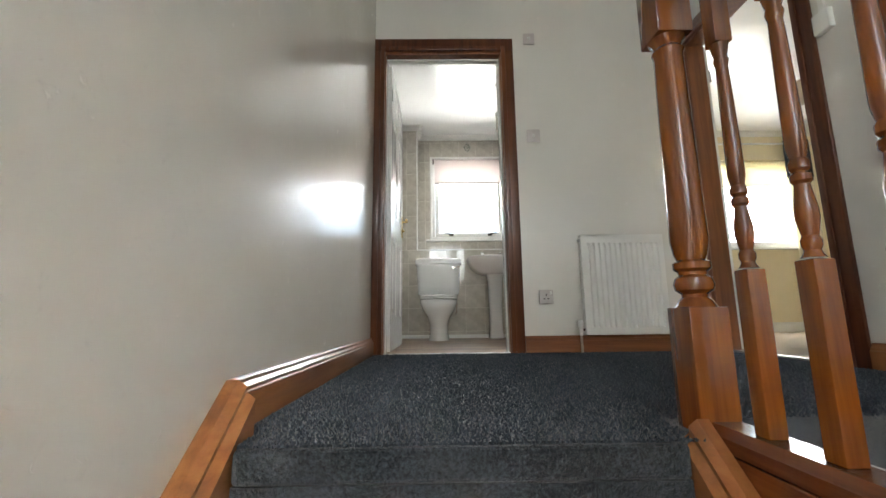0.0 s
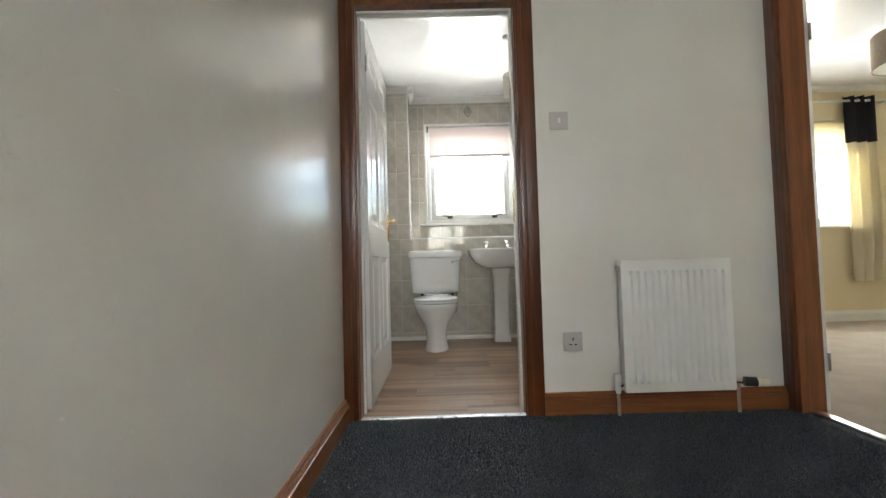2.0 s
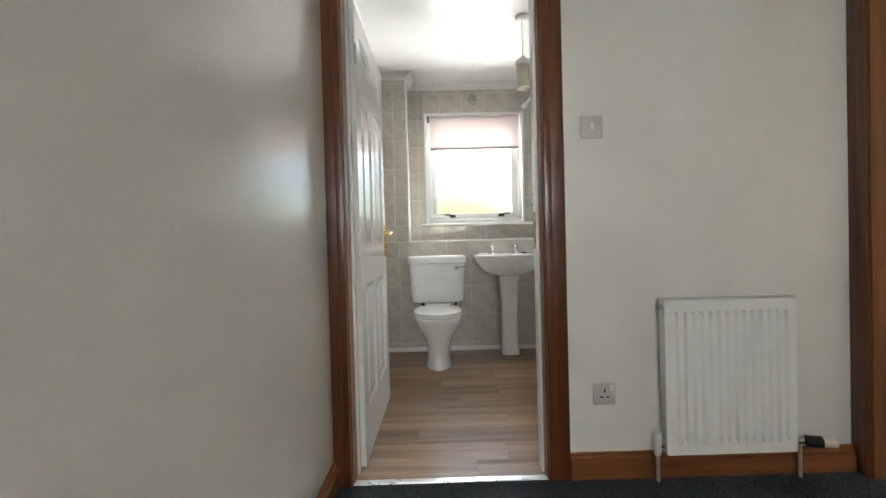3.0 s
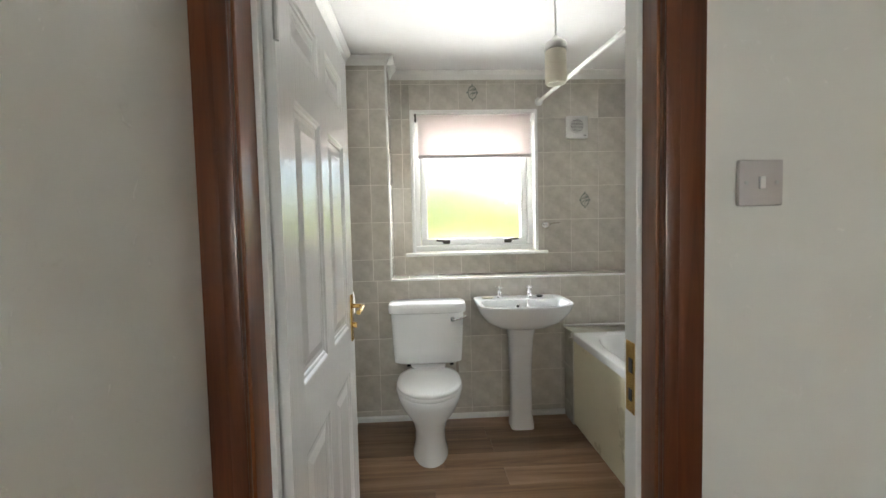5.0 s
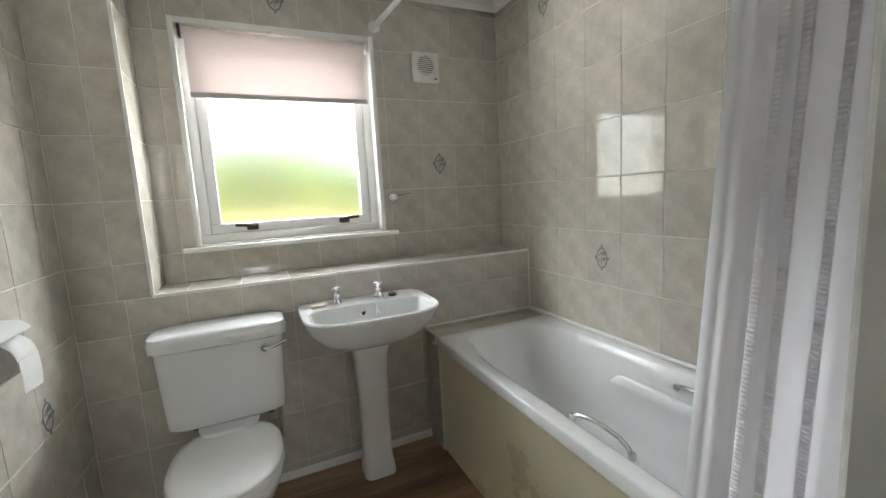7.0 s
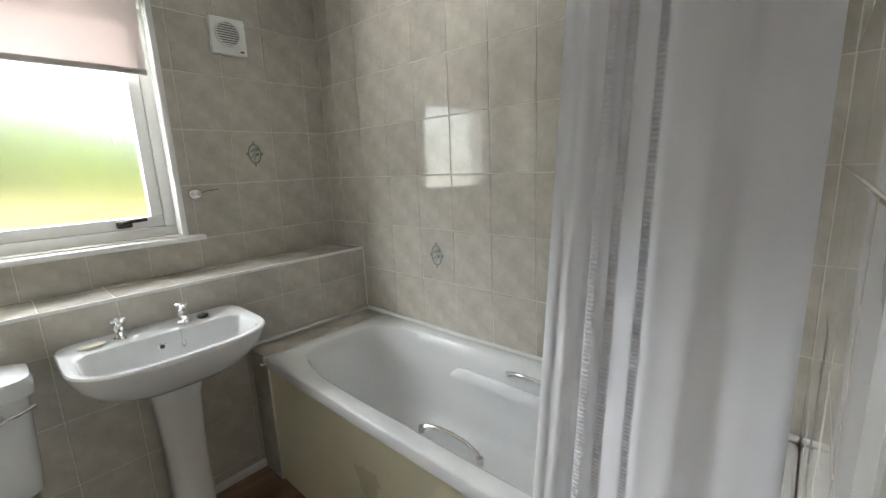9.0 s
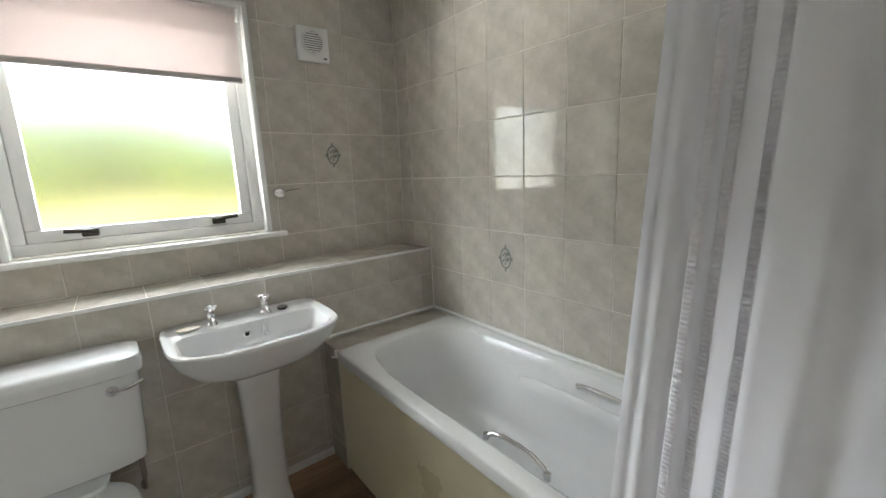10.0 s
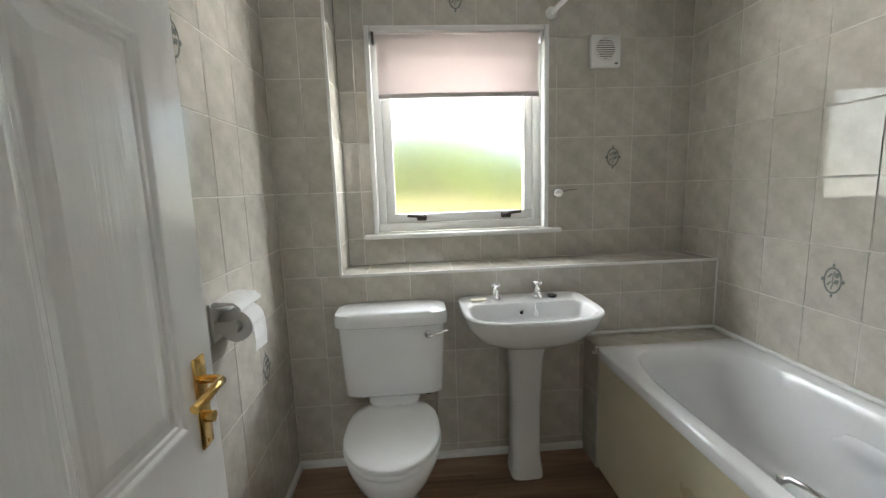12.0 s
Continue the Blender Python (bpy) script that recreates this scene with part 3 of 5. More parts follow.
# ---- bathroom window ----
def window(name, x0, x1, z0, z1, y, glass_mat, label, mullion=False):
    """Casement window; y is the inner face of the frame."""
    w = setting(name, B(), WHITE_GLOSS, label, "window")
    fw, sw = 0.042, 0.046

    def ring(n, a0, a1, c0, c1, y0, y1, wd):
        for q in ((a0, a1, c0, c0 + wd), (a0, a1, c1 - wd, c1), (a0, a0 + wd, c0 + wd + 0.0005, c1 - wd - 0.0005), (a1 - wd, a1, c0 + wd + 0.0005, c1 - wd - 0.0005)):
            part(n, box(q[0], q[1], y0, y1, q[2], q[3], bev=0.004), WHITE_GLOSS, w, smooth=40)

    ring("window_frame", x0, x1, z0, z1, y, y + 0.07, fw)
    spans = [(x0 + fw, x1 - fw)] if not mullion else [(x0 + fw, (x0 + x1) / 2 - 0.02), ((x0 + x1) / 2 + 0.02, x1 - fw)]
    if mullion:
        part("mullion", box((x0 + x1) / 2 - 0.02, (x0 + x1) / 2 + 0.02, y, y + 0.07, z0 + fw, z1 - fw, bev=0.004), WHITE_GLOSS, w)
    for a0, a1 in spans:
        ring("sash", a0 + 0.002, a1 - 0.002, z0 + fw + 0.002, z1 - fw - 0.002, y + 0.012, y + 0.058, sw)
        pane = part("pane", box(a0 + sw - 0.004, a1 - sw + 0.004, y + 0.032, y + 0.037, z0 + fw + sw - 0.004, z1 - fw - sw + 0.004), glass_mat, w, "rain-patterned obscure glass" if glass_mat == FROST else "clear glass")
        pane.visible_shadow = False
    return w


w1 = window("window_1", WX0, WX1, WZ0, WZ1, 4.728, FROST, "white timber casement window with obscure glass")
part("window_sill", box(0.107, 1.143, 4.620, 4.730, 1.090, 1.114, bev=0.006), WHITE_GLOSS, w1, smooth=40)
for q in ((WX0 - 0.022, WX0 + 0.002, 1.115, WZ1 + 0.024), (WX1 - 0.002, WX1 + 0.022, 1.115, WZ1 + 0.024), (WX0 + 0.0025, WX1 - 0.0025, WZ1 - 0.002, WZ1 + 0.022)):
    part("casing", box(q[0], q[1], YW - 0.008, 4.728, q[2], q[3], bev=0.003), WHITE_GLOSS, w1, smooth=40)
for x, s in ((0.350, 1), (0.810, 1)):
    h = part("casement_handle", box(x + 0.03, x + 0.085, 4.716, 4.741, 1.172, 1.204, bev=0.007), BROWNMETAL, w1, "dark brown window catch", smooth=40)
    part("lever", tube(B(), [(x + 0.075, 4.718, 1.188), (x + 0.03, 4.708, 1.198), (x - 0.02, 4.706, 1.202)] if x < 0.5 else [(x + 0.04, 4.718, 1.188), (x + 0.08, 4.708, 1.200), (x + 0.135, 4.706, 1.204)], 0.0085, 8), BROWNMETAL, h, smooth=60)
# Assumed window behind the stairs, out of view, added for the landing's fill lamp.
w3 = window("window_3", -0.05, 1.45, 1.15, 2.35, -2.79, CLEAR, "white casement window added out of view over the stairs", mullion=True)
w2 = window("window_2", 3.35, 4.72, 1.0, 2.12, 4.85, CLEAR, "white bedroom casement window", mullion=True)
part("window_sill", box(3.28, 4.79, 4.76, 4.85, 0.98, 1.005, bev=0.006), WHITE_GLOSS, w2)

bl = thing("roller_blind", "blush pink roller blind drawn a third down", "blind", (0.622, 4.690, 2.090))
part("roller", tube(B(), [(-0.415, 0, 0), (0.415, 0, 0)], 0.019, 16), BLIND, bl, smooth=60)
part("fabric", box(-0.408, 0.408, -0.020, -0.0185, -0.275, 0.0), BLIND, bl)
part("bottom_bar", box(-0.409, 0.409, -0.026, -0.013, -0.296, -0.272, bev=0.004), SWITCHMAT, bl, "greyish pink hem bar", smooth=40)
for x in (-0.425, 0.425):
    part("bracket", box(x - 0.006, x + 0.006, -0.02, 0.02, -0.03, 0.026, bev=0.003), BROWNMETAL if x < 0 else PLASTIC, bl, smooth=40)
part("pull_chain", tube(B(), [(0.418, -0.03, -0.01), (0.42, -0.032, -0.35), (0.424, -0.033, -0.70), (0.430, -0.030, -0.73), (0.436, -0.026, -0.70), (0.434, -0.024, -0.35), (0.43, -0.02, -0.01)], 0.0022, 6), PLASTIC, bl, "thin white pull chain", smooth=60)

fan = thing("extractor_fan", "square white extractor fan on the tiled wall", "fan", (1.370, YW, 2.002))
part("housing", box(-0.078, 0.078, -0.028, 0, -0.080, 0.080, bev=0.006), PLASTIC, fan, smooth=40)
part("recess", lathe(B(), [(0.050, 0.0), (0.050, 0.001)], 28), BLACK, fan)
fan.children[-1].matrix_basis = pose(-0.005, -0.0285, 0.008, 90)
for i in range(9):
    z = 0.008 - 0.042 + i * 0.0105
    hw = math.sqrt(max(0.0, 0.049 ** 2 - (z - 0.008) ** 2))
    part("slat", box(-0.005 - hw, -0.005 + hw, -0.035, -0.0305, z - 0.0028, z + 0.0028), PLASTIC, fan)
part("ring", loft(B(), [[(-0.005 + r * math.cos(a * math.pi / 16), y, 0.008 + r * math.sin(a * math.pi / 16)) for a in range(32)] for r, y in ((0.049, -0.028), (0.049, -0.036), (0.055, -0.036), (0.057, -0.028))], False, False), PLASTIC, fan, smooth=40)
part("indicator", box(0.045, 0.062, -0.0295, -0.0275, -0.065, -0.058), BLACK, fan)

dial = thing("pull_line_housing", "chrome wall knob of a retractable washing line", "fixture", (1.135, YW, 1.297))
part("body", lathe(B(), [(0.030, 0), (0.030, 0.008), (0.026, 0.022), (0.017, 0.034), (0.004, 0.038)], 24), CHROME, dial, smooth=60)
dial.children[0].matrix_basis = pose(0, 0, 0, 90)
part("line", tube(B(), [(0.02, -0.012, 0.004), (0.05, -0.010, 0.012), (0.105, -0.004, 0.016)], 0.0018, 6), BROWNMETAL, dial, "thin dark cord")

# ---- toilet ----
wc = thing("toilet", "white close-coupled toilet with the lid down", "toilet", (0.248, YC, 0))
bm = B()
loft(bm, [oval(0, -0.115, a, b, z, 44, 5.0) for a, b, z in ((0.197, 0.075, 0.445), (0.213, 0.088, 0.456), (0.219, 0.092, 0.53), (0.230, 0.097, 0.765))])
part("cistern", bm, CERAMIC, wc, smooth=50)
bm = loft(B(), [oval(0, -0.115, a, b, z, 44, 5.0) for a, b, z in ((0.234, 0.101, 0.766), (0.244, 0.108, 0.770), (0.246, 0.110, 0.800), (0.240, 0.104, 0.822), (0.215, 0.085, 0.831))])
part("cistern_lid", bm, CERAMIC, wc, smooth=50)
lever = part("flush_lever", tube(B(), [(0.155, -0.21, 0.728), (0.155, -0.228, 0.728), (0.165, -0.232, 0.728), (0.20, -0.234, 0.735), (0.238, -0.232, 0.748)], 0.0055, 10), CHROME, wc, "chrome flush lever", smooth=60)
part("lever_boss", lathe(B(), [(0.017, 0), (0.017, 0.008), (0.012, 0.014)], 18), CHROME, lever, smooth=50)
lever.children[0].matrix_basis = pose(0.155, -0.210, 0.728, 90)


def seat_ring(s, z, back=-0.185, front=-0.66, hw=0.187, n=48):
    """Egg-shaped outline, flat behind."""
    cy, ry = (back + front) / 2, (back - front) / 2
    out = []
    for i in range(n):
        a = 2 * math.pi * i / n
        c, q = math.cos(a), math.sin(a)
        pw = 2.0 if q < 0 else 2.9
        out.append((hw * s * math.copysign(abs(c) ** (2 / pw), c), cy + ry * s * math.copysign(abs(q) ** (2 / pw), q), z))
    return out


bm = loft(B(), [
    [(x * 0.54, -0.37 + (y + 0.40) * 0.78, 0) for x, y, z in seat_ring(1, 0)],
    [(x * 0.54, -0.37 + (y + 0.40) * 0.78, 0.01) for x, y, z in seat_ring(1, 0)],
    [(x * 0.46, -0.37 + (y + 0.40) * 0.68, 0.07) for x, y, z in seat_ring(1, 0)],
    [(x * 0.47, -0.37 + (y + 0.40) * 0.66, 0.15) for x, y, z in seat_ring(1, 0)],
    [(x * 0.58, -0.38 + (y + 0.40) * 0.76, 0.22) for x, y, z in seat_ring(1, 0)],
    [(x * 0.82, -0.395 + (y + 0.40) * 0.90, 0.29) for x, y, z in seat_ring(1, 0)],
    [(x * 0.94, -0.40 + (y + 0.40) * 0.96, 0.345) for x, y, z in seat_ring(1, 0)],
    [(x * 0.97, -0.40 + (y + 0.40) * 0.98, 0.378) for x, y, z in seat_ring(1, 0)],
    [(x * 0.93, -0.40 + (y + 0.40) * 0.95, 0.386) for x, y, z in seat_ring(1, 0)],
])
part("pan", bm, CERAMIC, wc, smooth=60)
part("pan_back", loft(B(), [oval(0, -0.14, a, b, z, 32, 4.5) for a, b, z in ((0.085, 0.11, 0.30), (0.10, 0.12, 0.38), (0.105, 0.125, 0.42), (0.11, 0.12, 0.444))]), CERAMIC, wc, smooth=50)
part("seat", loft(B(), [seat_ring(s, z) for s, z in ((0.97, 0.389), (1.0, 0.393), (1.0, 0.402), (0.98, 0.407))]), SEATMAT, wc, smooth=50)
part("lid", loft(B(), [seat_ring(s, z) for s, z in ((0.95, 0.4085), (0.985, 0.412), (0.985, 0.420), (0.96, 0.4265), (0.85, 0.430), (0.5, 0.432))]), SEATMAT, wc, smooth=60)
for x in (-0.075, 0.075):
    part("seat_hinge", tube(B(), [(x - 0.02, -0.185, 0.412), (x + 0.02, -0.185, 0.412)], 0.011, 12), SEATMAT, wc, smooth=60)
for x in (-0.125, 0.15):
    part("cistern_bolt", box(x - 0.012, x + 0.012, -0.13, -0.10, 0.410, 0.4445, bev=0.003), BLACK, wc, "black plastic wing nut")
part("supply_pipe", tube(B(), [(0.19, -0.09, 0.469), (0.19, -0.09, 0.33), (0.187, -0.07, 0.27), (0.18, -0.03, 0.25), (0.18, 0.0, 0.25)], 0.0085, 10), COPPER, wc, "painted supply pipe with a valve", smooth=60)

# ---- basin ----
ba = thing("washbasin", "white ceramic washbasin on a full pedestal", "basin", (0.842, YC, 0))


def basin_ring(hx, front, back, z, n=56, power=3.4):
    cy, ry = (front + back) / 2, (back - front) / 2
    out = []
    for i in range(n):
        a = 2 * math.pi * i / n
        c, q = math.cos(a), math.sin(a)
        pw = power if q < 0 else 9.0
        w = hx * (1 - 0.10 * max(0.0, -q) ** 2)
        out.append((w * math.copysign(abs(c) ** (2 / pw), c), cy + ry * math.copysign(abs(q) ** (2 / pw), q), z))
    return out


bm = loft(B(), [
    basin_ring(0.10, -0.26, -0.02, 0.655), basin_ring(0.17, -0.31, -0.01, 0.672), basin_ring(0.235, -0.375, -0.004, 0.715),
    basin_ring(0.275, -0.42, 0, 0.770), basin_ring(0.290, -0.437, 0, 0.812), basin_ring(0.293, -0.440, 0, 0.823), basin_ring(0.289, -0.436, -0.002, 0.829),
    basin_ring(0.275, -0.422, -0.006, 0.8275), basin_ring(0.262, -0.409, -0.148, 0.826, power=3.0), basin_ring(0.255, -0.400, -0.153, 0.818, power=3.0),
    basin_ring(0.238, -0.380, -0.165, 0.765, power=2.8), basin_ring(0.19, -0.335, -0.185, 0.715, power=2.5), basin_ring(0.08, -0.275, -0.225, 0.700, power=2.2), basin_ring(0.02, -0.255, -0.24, 0.697, power=2.0),
])
bowl = part("bowl", bm, CERAMIC, ba, smooth=50)
part("pedestal", loft(B(), [oval(0, y, a, b, z, 36, p) for y, a, b, z, p in ((-0.135, 0.075, 0.075, 0.0, 4.5), (-0.135, 0.075, 0.075, 0.02, 4.5), (-0.13, 0.066, 0.066, 0.10, 4.0), (-0.13, 0.066, 0.066, 0.35, 4.0), (-0.135, 0.076, 0.078, 0.58, 3.6), (-0.145, 0.092, 0.095, 0.672, 3.4))]), CERAMIC, ba, smooth=50)
for x in (-0.120, 0.075):
    tap = part("tap", lathe(B(), [(0.021, 0), (0.021, 0.006), (0.013, 0.012), (0.012, 0.036), (0.016, 0.042), (0.013, 0.052), (0.008, 0.056), (0.008, 0.066)], 20), CHROME, ba, "chrome cross-head pillar tap", smooth=50)
    tap.matrix_basis = pose(x, -0.085, 0.8275)
    part("spout", tube(B(), [(0, -0.005, 0.024), (0, -0.03, 0.028), (0, -0.055, 0.024), (0, -0.064, 0.013)], 0.0095, 12), CHROME, tap, smooth=60)
    for a in range(4):
        c, s = math.cos(0.4 + a * math.pi / 2), math.sin(0.4 + a * math.pi / 2)
        part("handle_arm", tube(B(), [(0, 0, 0.068), (0.018 * c, 0.018 * s, 0.069), (0.024 * c, 0.024 * s, 0.069)], 0.0052, 8), CHROME, tap, smooth=60)
    part("cap", lathe(B(), [(0.008, 0.064), (0.010, 0.07), (0.008, 0.077), (0.003, 0.079)], 14), CHROME, tap, smooth=60)
ov = part("overflow", lathe(B(), [(0.013, 0), (0.013, 0.003), (0.009, 0.004)], 16), CHROME, ba, "dark ringed overflow hole")
ov.matrix_basis = pose(-0.02, -0.163, 0.785, 80)
part("overflow_hole", lathe(B(), [(0.008, 0.004), (0.008, 0.0046)], 14), BLACK, ov)
ch = part("plug_chain", tube(B(), [(0.045, -0.155, 0.826), (0.045, -0.163, 0.80), (0.040, -0.166, 0.775), (0.046, -0.17, 0.762), (0.054, -0.168, 0.772), (0.050, -0.164, 0.79)], 0.0018, 6), CHROME, ba, "looped chrome plug chain")
soap = solid("soap", loft(B(), [oval(0.642, 4.307, a, b, z, 24, 2.3) for a, b, z in ((0.034, 0.018, 0.8295), (0.040, 0.022, 0.833), (0.040, 0.022, 0.837), (0.032, 0.016, 0.841))]), SOAP, "flat cream bar of soap on the basin", "soap", smooth=50)
plug = thing("basin_plug", "black rubber basin plug lying on the rim", "plug", (0.985, 4.310, 0.829))
part("stopper", lathe(B(), [(0.016, 0), (0.020, 0.003), (0.022, 0.010), (0.018, 0.013)], 18), BLACK, plug, smooth=50)
part("ring", tube(B(), [(-0.004, 0, 0.013), (-0.004, 0, 0.019), (0.004, 0, 0.019), (0.004, 0, 0.013)], 0.0018, 6), CHROME, plug)

# ---- bath ----
BX0, BX1, BYA, BYE, BZ = 1.168, 1.847, 2.522, 4.235, 0.605
bath = thing("bathtub", "white acrylic bathtub with grab handles", "bathtub", (1.50, 3.38, 0))
ox, oy = 1.50, 3.38
hx, hy = (BX1 - BX0) / 2, (BYE - BYA) / 2
cx, cy = (BX0 + BX1) / 2 - ox, (BYA + BYE) / 2 - oy
rings = []
for ax, ay, z, pw, dx in ((hx, hy, BZ - 0.045, 40, 0), (hx, hy, BZ - 0.008, 40, 0), (hx - 0.003, hy - 0.003, BZ - 0.002, 40, 0), (hx - 0.010, hy - 0.010, BZ, 30, 0), (hx - 0.055, hy - 0.060, BZ - 0.001, 5.0, 0), (hx - 0.066, hy - 0.072, BZ - 0.008, 4.6, 0),
                          (hx - 0.078, hy - 0.095, BZ - 0.07, 4.4, 0), (hx - 0.09, hy - 0.13, BZ - 0.20, 4.2, 0), (hx - 0.11, hy - 0.19, BZ - 0.32, 4.0, 0), (hx - 0.15, hy - 0.26, BZ - 0.385, 3.5, 0), (hx - 0.24, hy - 0.42, BZ - 0.40, 3, 0)):
    rings.append(oval(cx + dx, cy, ax, ay, z, 96, pw))
part("tub", loft(B(), rings, cap0=False), ACRYLIC, bath, smooth=50)
part("armrest", loft(B(), [oval(BX1 - 0.105 - ox, cy - 0.15, a, b, z, 40, 2.6) for a, b, z in ((0.020, 0.46, BZ - 0.14), (0.015, 0.42, BZ - 0.100), (0.007, 0.36, BZ - 0.09), (0.002, 0.3, BZ - 0.088))]), ACRYLIC, bath, smooth=60)
part("armrest", loft(B(), [oval(BX0 + 0.105 - ox, cy - 0.15, a, b, z, 40, 2.6) for a, b, z in ((0.020, 0.46, BZ - 0.14), (0.015, 0.42, BZ - 0.100), (0.007, 0.36, BZ - 0.09), (0.002, 0.3, BZ - 0.088))]), ACRYLIC, bath, smooth=60)
part("front_panel", box(BX0 + 0.016 - ox, BX0 + 0.022 - ox, BYA - oy, 4.25 - oy, 0.012, BZ - 0.043, bev=0.002), PANEL, bath, "ivory bath panel")
part("plinth", box(BX0 + 0.030 - ox, BX0 + 0.036 - ox, BYA - oy, 4.30 - oy, 0.001, 0.055), PANEL, bath)
for x, s, BH in ((1.268, 1, BZ - 0.012), (1.752, -1, BZ - 0.035)):
    g = part("grab_handle", tube(B(), [(x - ox, 3.385 - oy, BH - 0.012), (x + s * 0.008 - ox, 3.37 - oy, BH + 0.002), (x + s * 0.014 - ox, 3.33 - oy, BH + 0.008), (x + s * 0.016 - ox, 3.275 - oy, BH + 0.010), (x + s * 0.014 - ox, 3.22 - oy, BH + 0.007), (x + s * 0.008 - ox, 3.18 - oy, BH - 0.002), (x - ox, 3.165 - oy, BH - 0.014)], 0.0075, 12), CHROME, bath, "curved chrome grab handle", smooth=60)
    for y in (3.388, 3.162):
        part("end_cap", lathe(B(), [(0.010, BH - 0.020), (0.010, BH - 0.003), (0.008, BH)], 14, x - ox, y - oy), CHROME, g, smooth=50)
# tiled end shelf of the bath
shelf = setting("wall_bath_end_shelf", box(BX0 + 0.012, BR, BYE + 0.001, YC + G, 0, BZ - 0.004), GROUT, "tiled shelf at the end of the bath", "tiled wall")
setting("trim_bath_sealant", box(BX0, BR, YC - 0.026, YC - 0.001, BZ + 0.0045, BZ + 0.016, bev=0.005), WHITE_GLOSS, "white sealant strip behind the bath shelf", "trim")
setting("trim_bath_wall_seal", box(BR - 0.020, BR - 0.0005, BYA, YC - 0.027, BZ + 0.0005, BZ + 0.018, bev=0.007), WHITE_GLOSS, "white sealing strip between bath and tiles", "trim")
hook = thing("towel_hook", "small white stick-on hook on the bath edge", "hook", (BX0 + 0.006, 4.25, BZ - 0.01))
part("pad", box(-0.004, 0.006, -0.008, 0.008, -0.03, 0.004, bev=0.002), PLASTIC, hook)
part("prong", tube(B(), [(-0.003, 0, -0.022), (-0.014, 0, -0.028), (-0.018, 0, -0.016)], 0.0028, 8), PLASTIC, hook)

# ---- shower curtain and rail ----
rail = thing("curtain_rail", "white shower curtain rail between the walls", "curtain rail", (1.094, YW, 2.190))
part("rod", tube(B(), [(0, 0, 0), (0.100, YB - YW, -0.075)], 0.0125, 14), PLASTIC, rail, smooth=60)
for p_, r_ in (((0, -0.012, 0), 90), ((0.100, YB - YW + 0.001, -0.075), -90)):
    f_ = part("flange", lathe(B(), [(0.03, -0.012 if r_ > 0 else 0.0), (0.03, -0.006 if r_ > 0 else 0.008), (0.016, 0.006 if r_ > 0 else 0.018)], 20), PLASTIC, rail, smooth=50)
    f_.matrix_basis = pose(*p_, r_)
cur = thing("shower_curtain", "white shower curtain with ribbed bands gathered at the wall", "shower curtain", (1.180, 2.72, 0))


BANDS = (0.610, 0.700, 0.775)


def fold(u, z):
    """Plan of the gathered curtain: u runs from the wall to the free edge."""
    drop = 1 - z / 2.1
    x = 0.016 * math.sin(u * 13.0 + 0.9 + 0.4 * z) + 0.005 * math.sin(u * 31 + 1.3 * z) - 0.02 * drop
    for b in BANDS:
        x -= 0.011 * math.exp(-((u - b) / 0.018) ** 2)
    if u > 0.84:
        x += 0.06 * (u - 0.84) - 0.006 * math.sin((u - 0.84) * 40)
    turn = min(1.0, max(0.0, (2.08 - z) / 0.25))
    x += turn * (0.235 - 0.275 * u) - 0.02
    y = -0.172 + (0.296 + 0.120 * drop) * u
    return x, y


def hem(u):
    """Outside the bath the cloth hangs to the floor; the gathered rest lies over the rim."""
    k = min(1.0, max(0.0, (u - 0.80) / 0.08))
    return 0.615 + (0.06 - 0.615) * k * k * (3 - 2 * k)


nu, nz = 200, 48
bm = B()
grid = []
for j in range(nz + 1):
    row_ = []
    for i in range(nu + 1):
        u = i / nu
        z = hem(u) + (2.085 - hem(u)) * j / nz
        row_.append(bm.verts.new((*fold(u, z), z)))
    grid.append(row_)
for j in range(nz):
    for i in range(nu):
        bm.faces.new((grid[j][i], grid[j][i + 1], grid[j + 1][i + 1], grid[j + 1][i]))
part("cloth", bm, CURTAIN, cur, smooth=180)
for u in BANDS:
    bm = B()
    rows_ = []
    for k in range(361):
        z = hem(u) + (2.08 - hem(u)) * k / 360
        x, y = fold(u, z)
        r = 0.0014 * (k % 2)
        rows_.append([(x + dx - 0.002 - (r if dx < -0.003 else 0), y + dy, z) for dx, dy in ((-0.0012, -0.0075), (-0.0032, -0.005), (-0.004, 0), (-0.0032, 0.005), (-0.0012, 0.0075), (-0.0002, 0.007), (-0.0002, -0.007))])
    loft(bm, rows_)
    part("woven_edge", bm, BINDING, cur, "ribbed white border band")
for k in range(7):
    x, y = fold((k + 0.5) / 7, 2.1)
    ry = 2.72 + y
    rx = 1.094 + 0.100 * (YW - ry) / (YW - YB) - 1.180
    rz = 2.190 - 0.075 * (YW - ry) / (YW - YB)
    part("ring", loft(B(), [[(rx + (0.024 + 0.003 * math.cos(b)) * math.cos(a), y + 0.003 * math.sin(b), rz - 0.012 + (0.03 + 0.003 * math.cos(b)) * math.sin(a)) for b in [2 * math.pi * q / 6 for q in range(6)]] for a in [2 * math.pi * q / 20 for q in range(20)]], close=True), PLASTIC, cur)

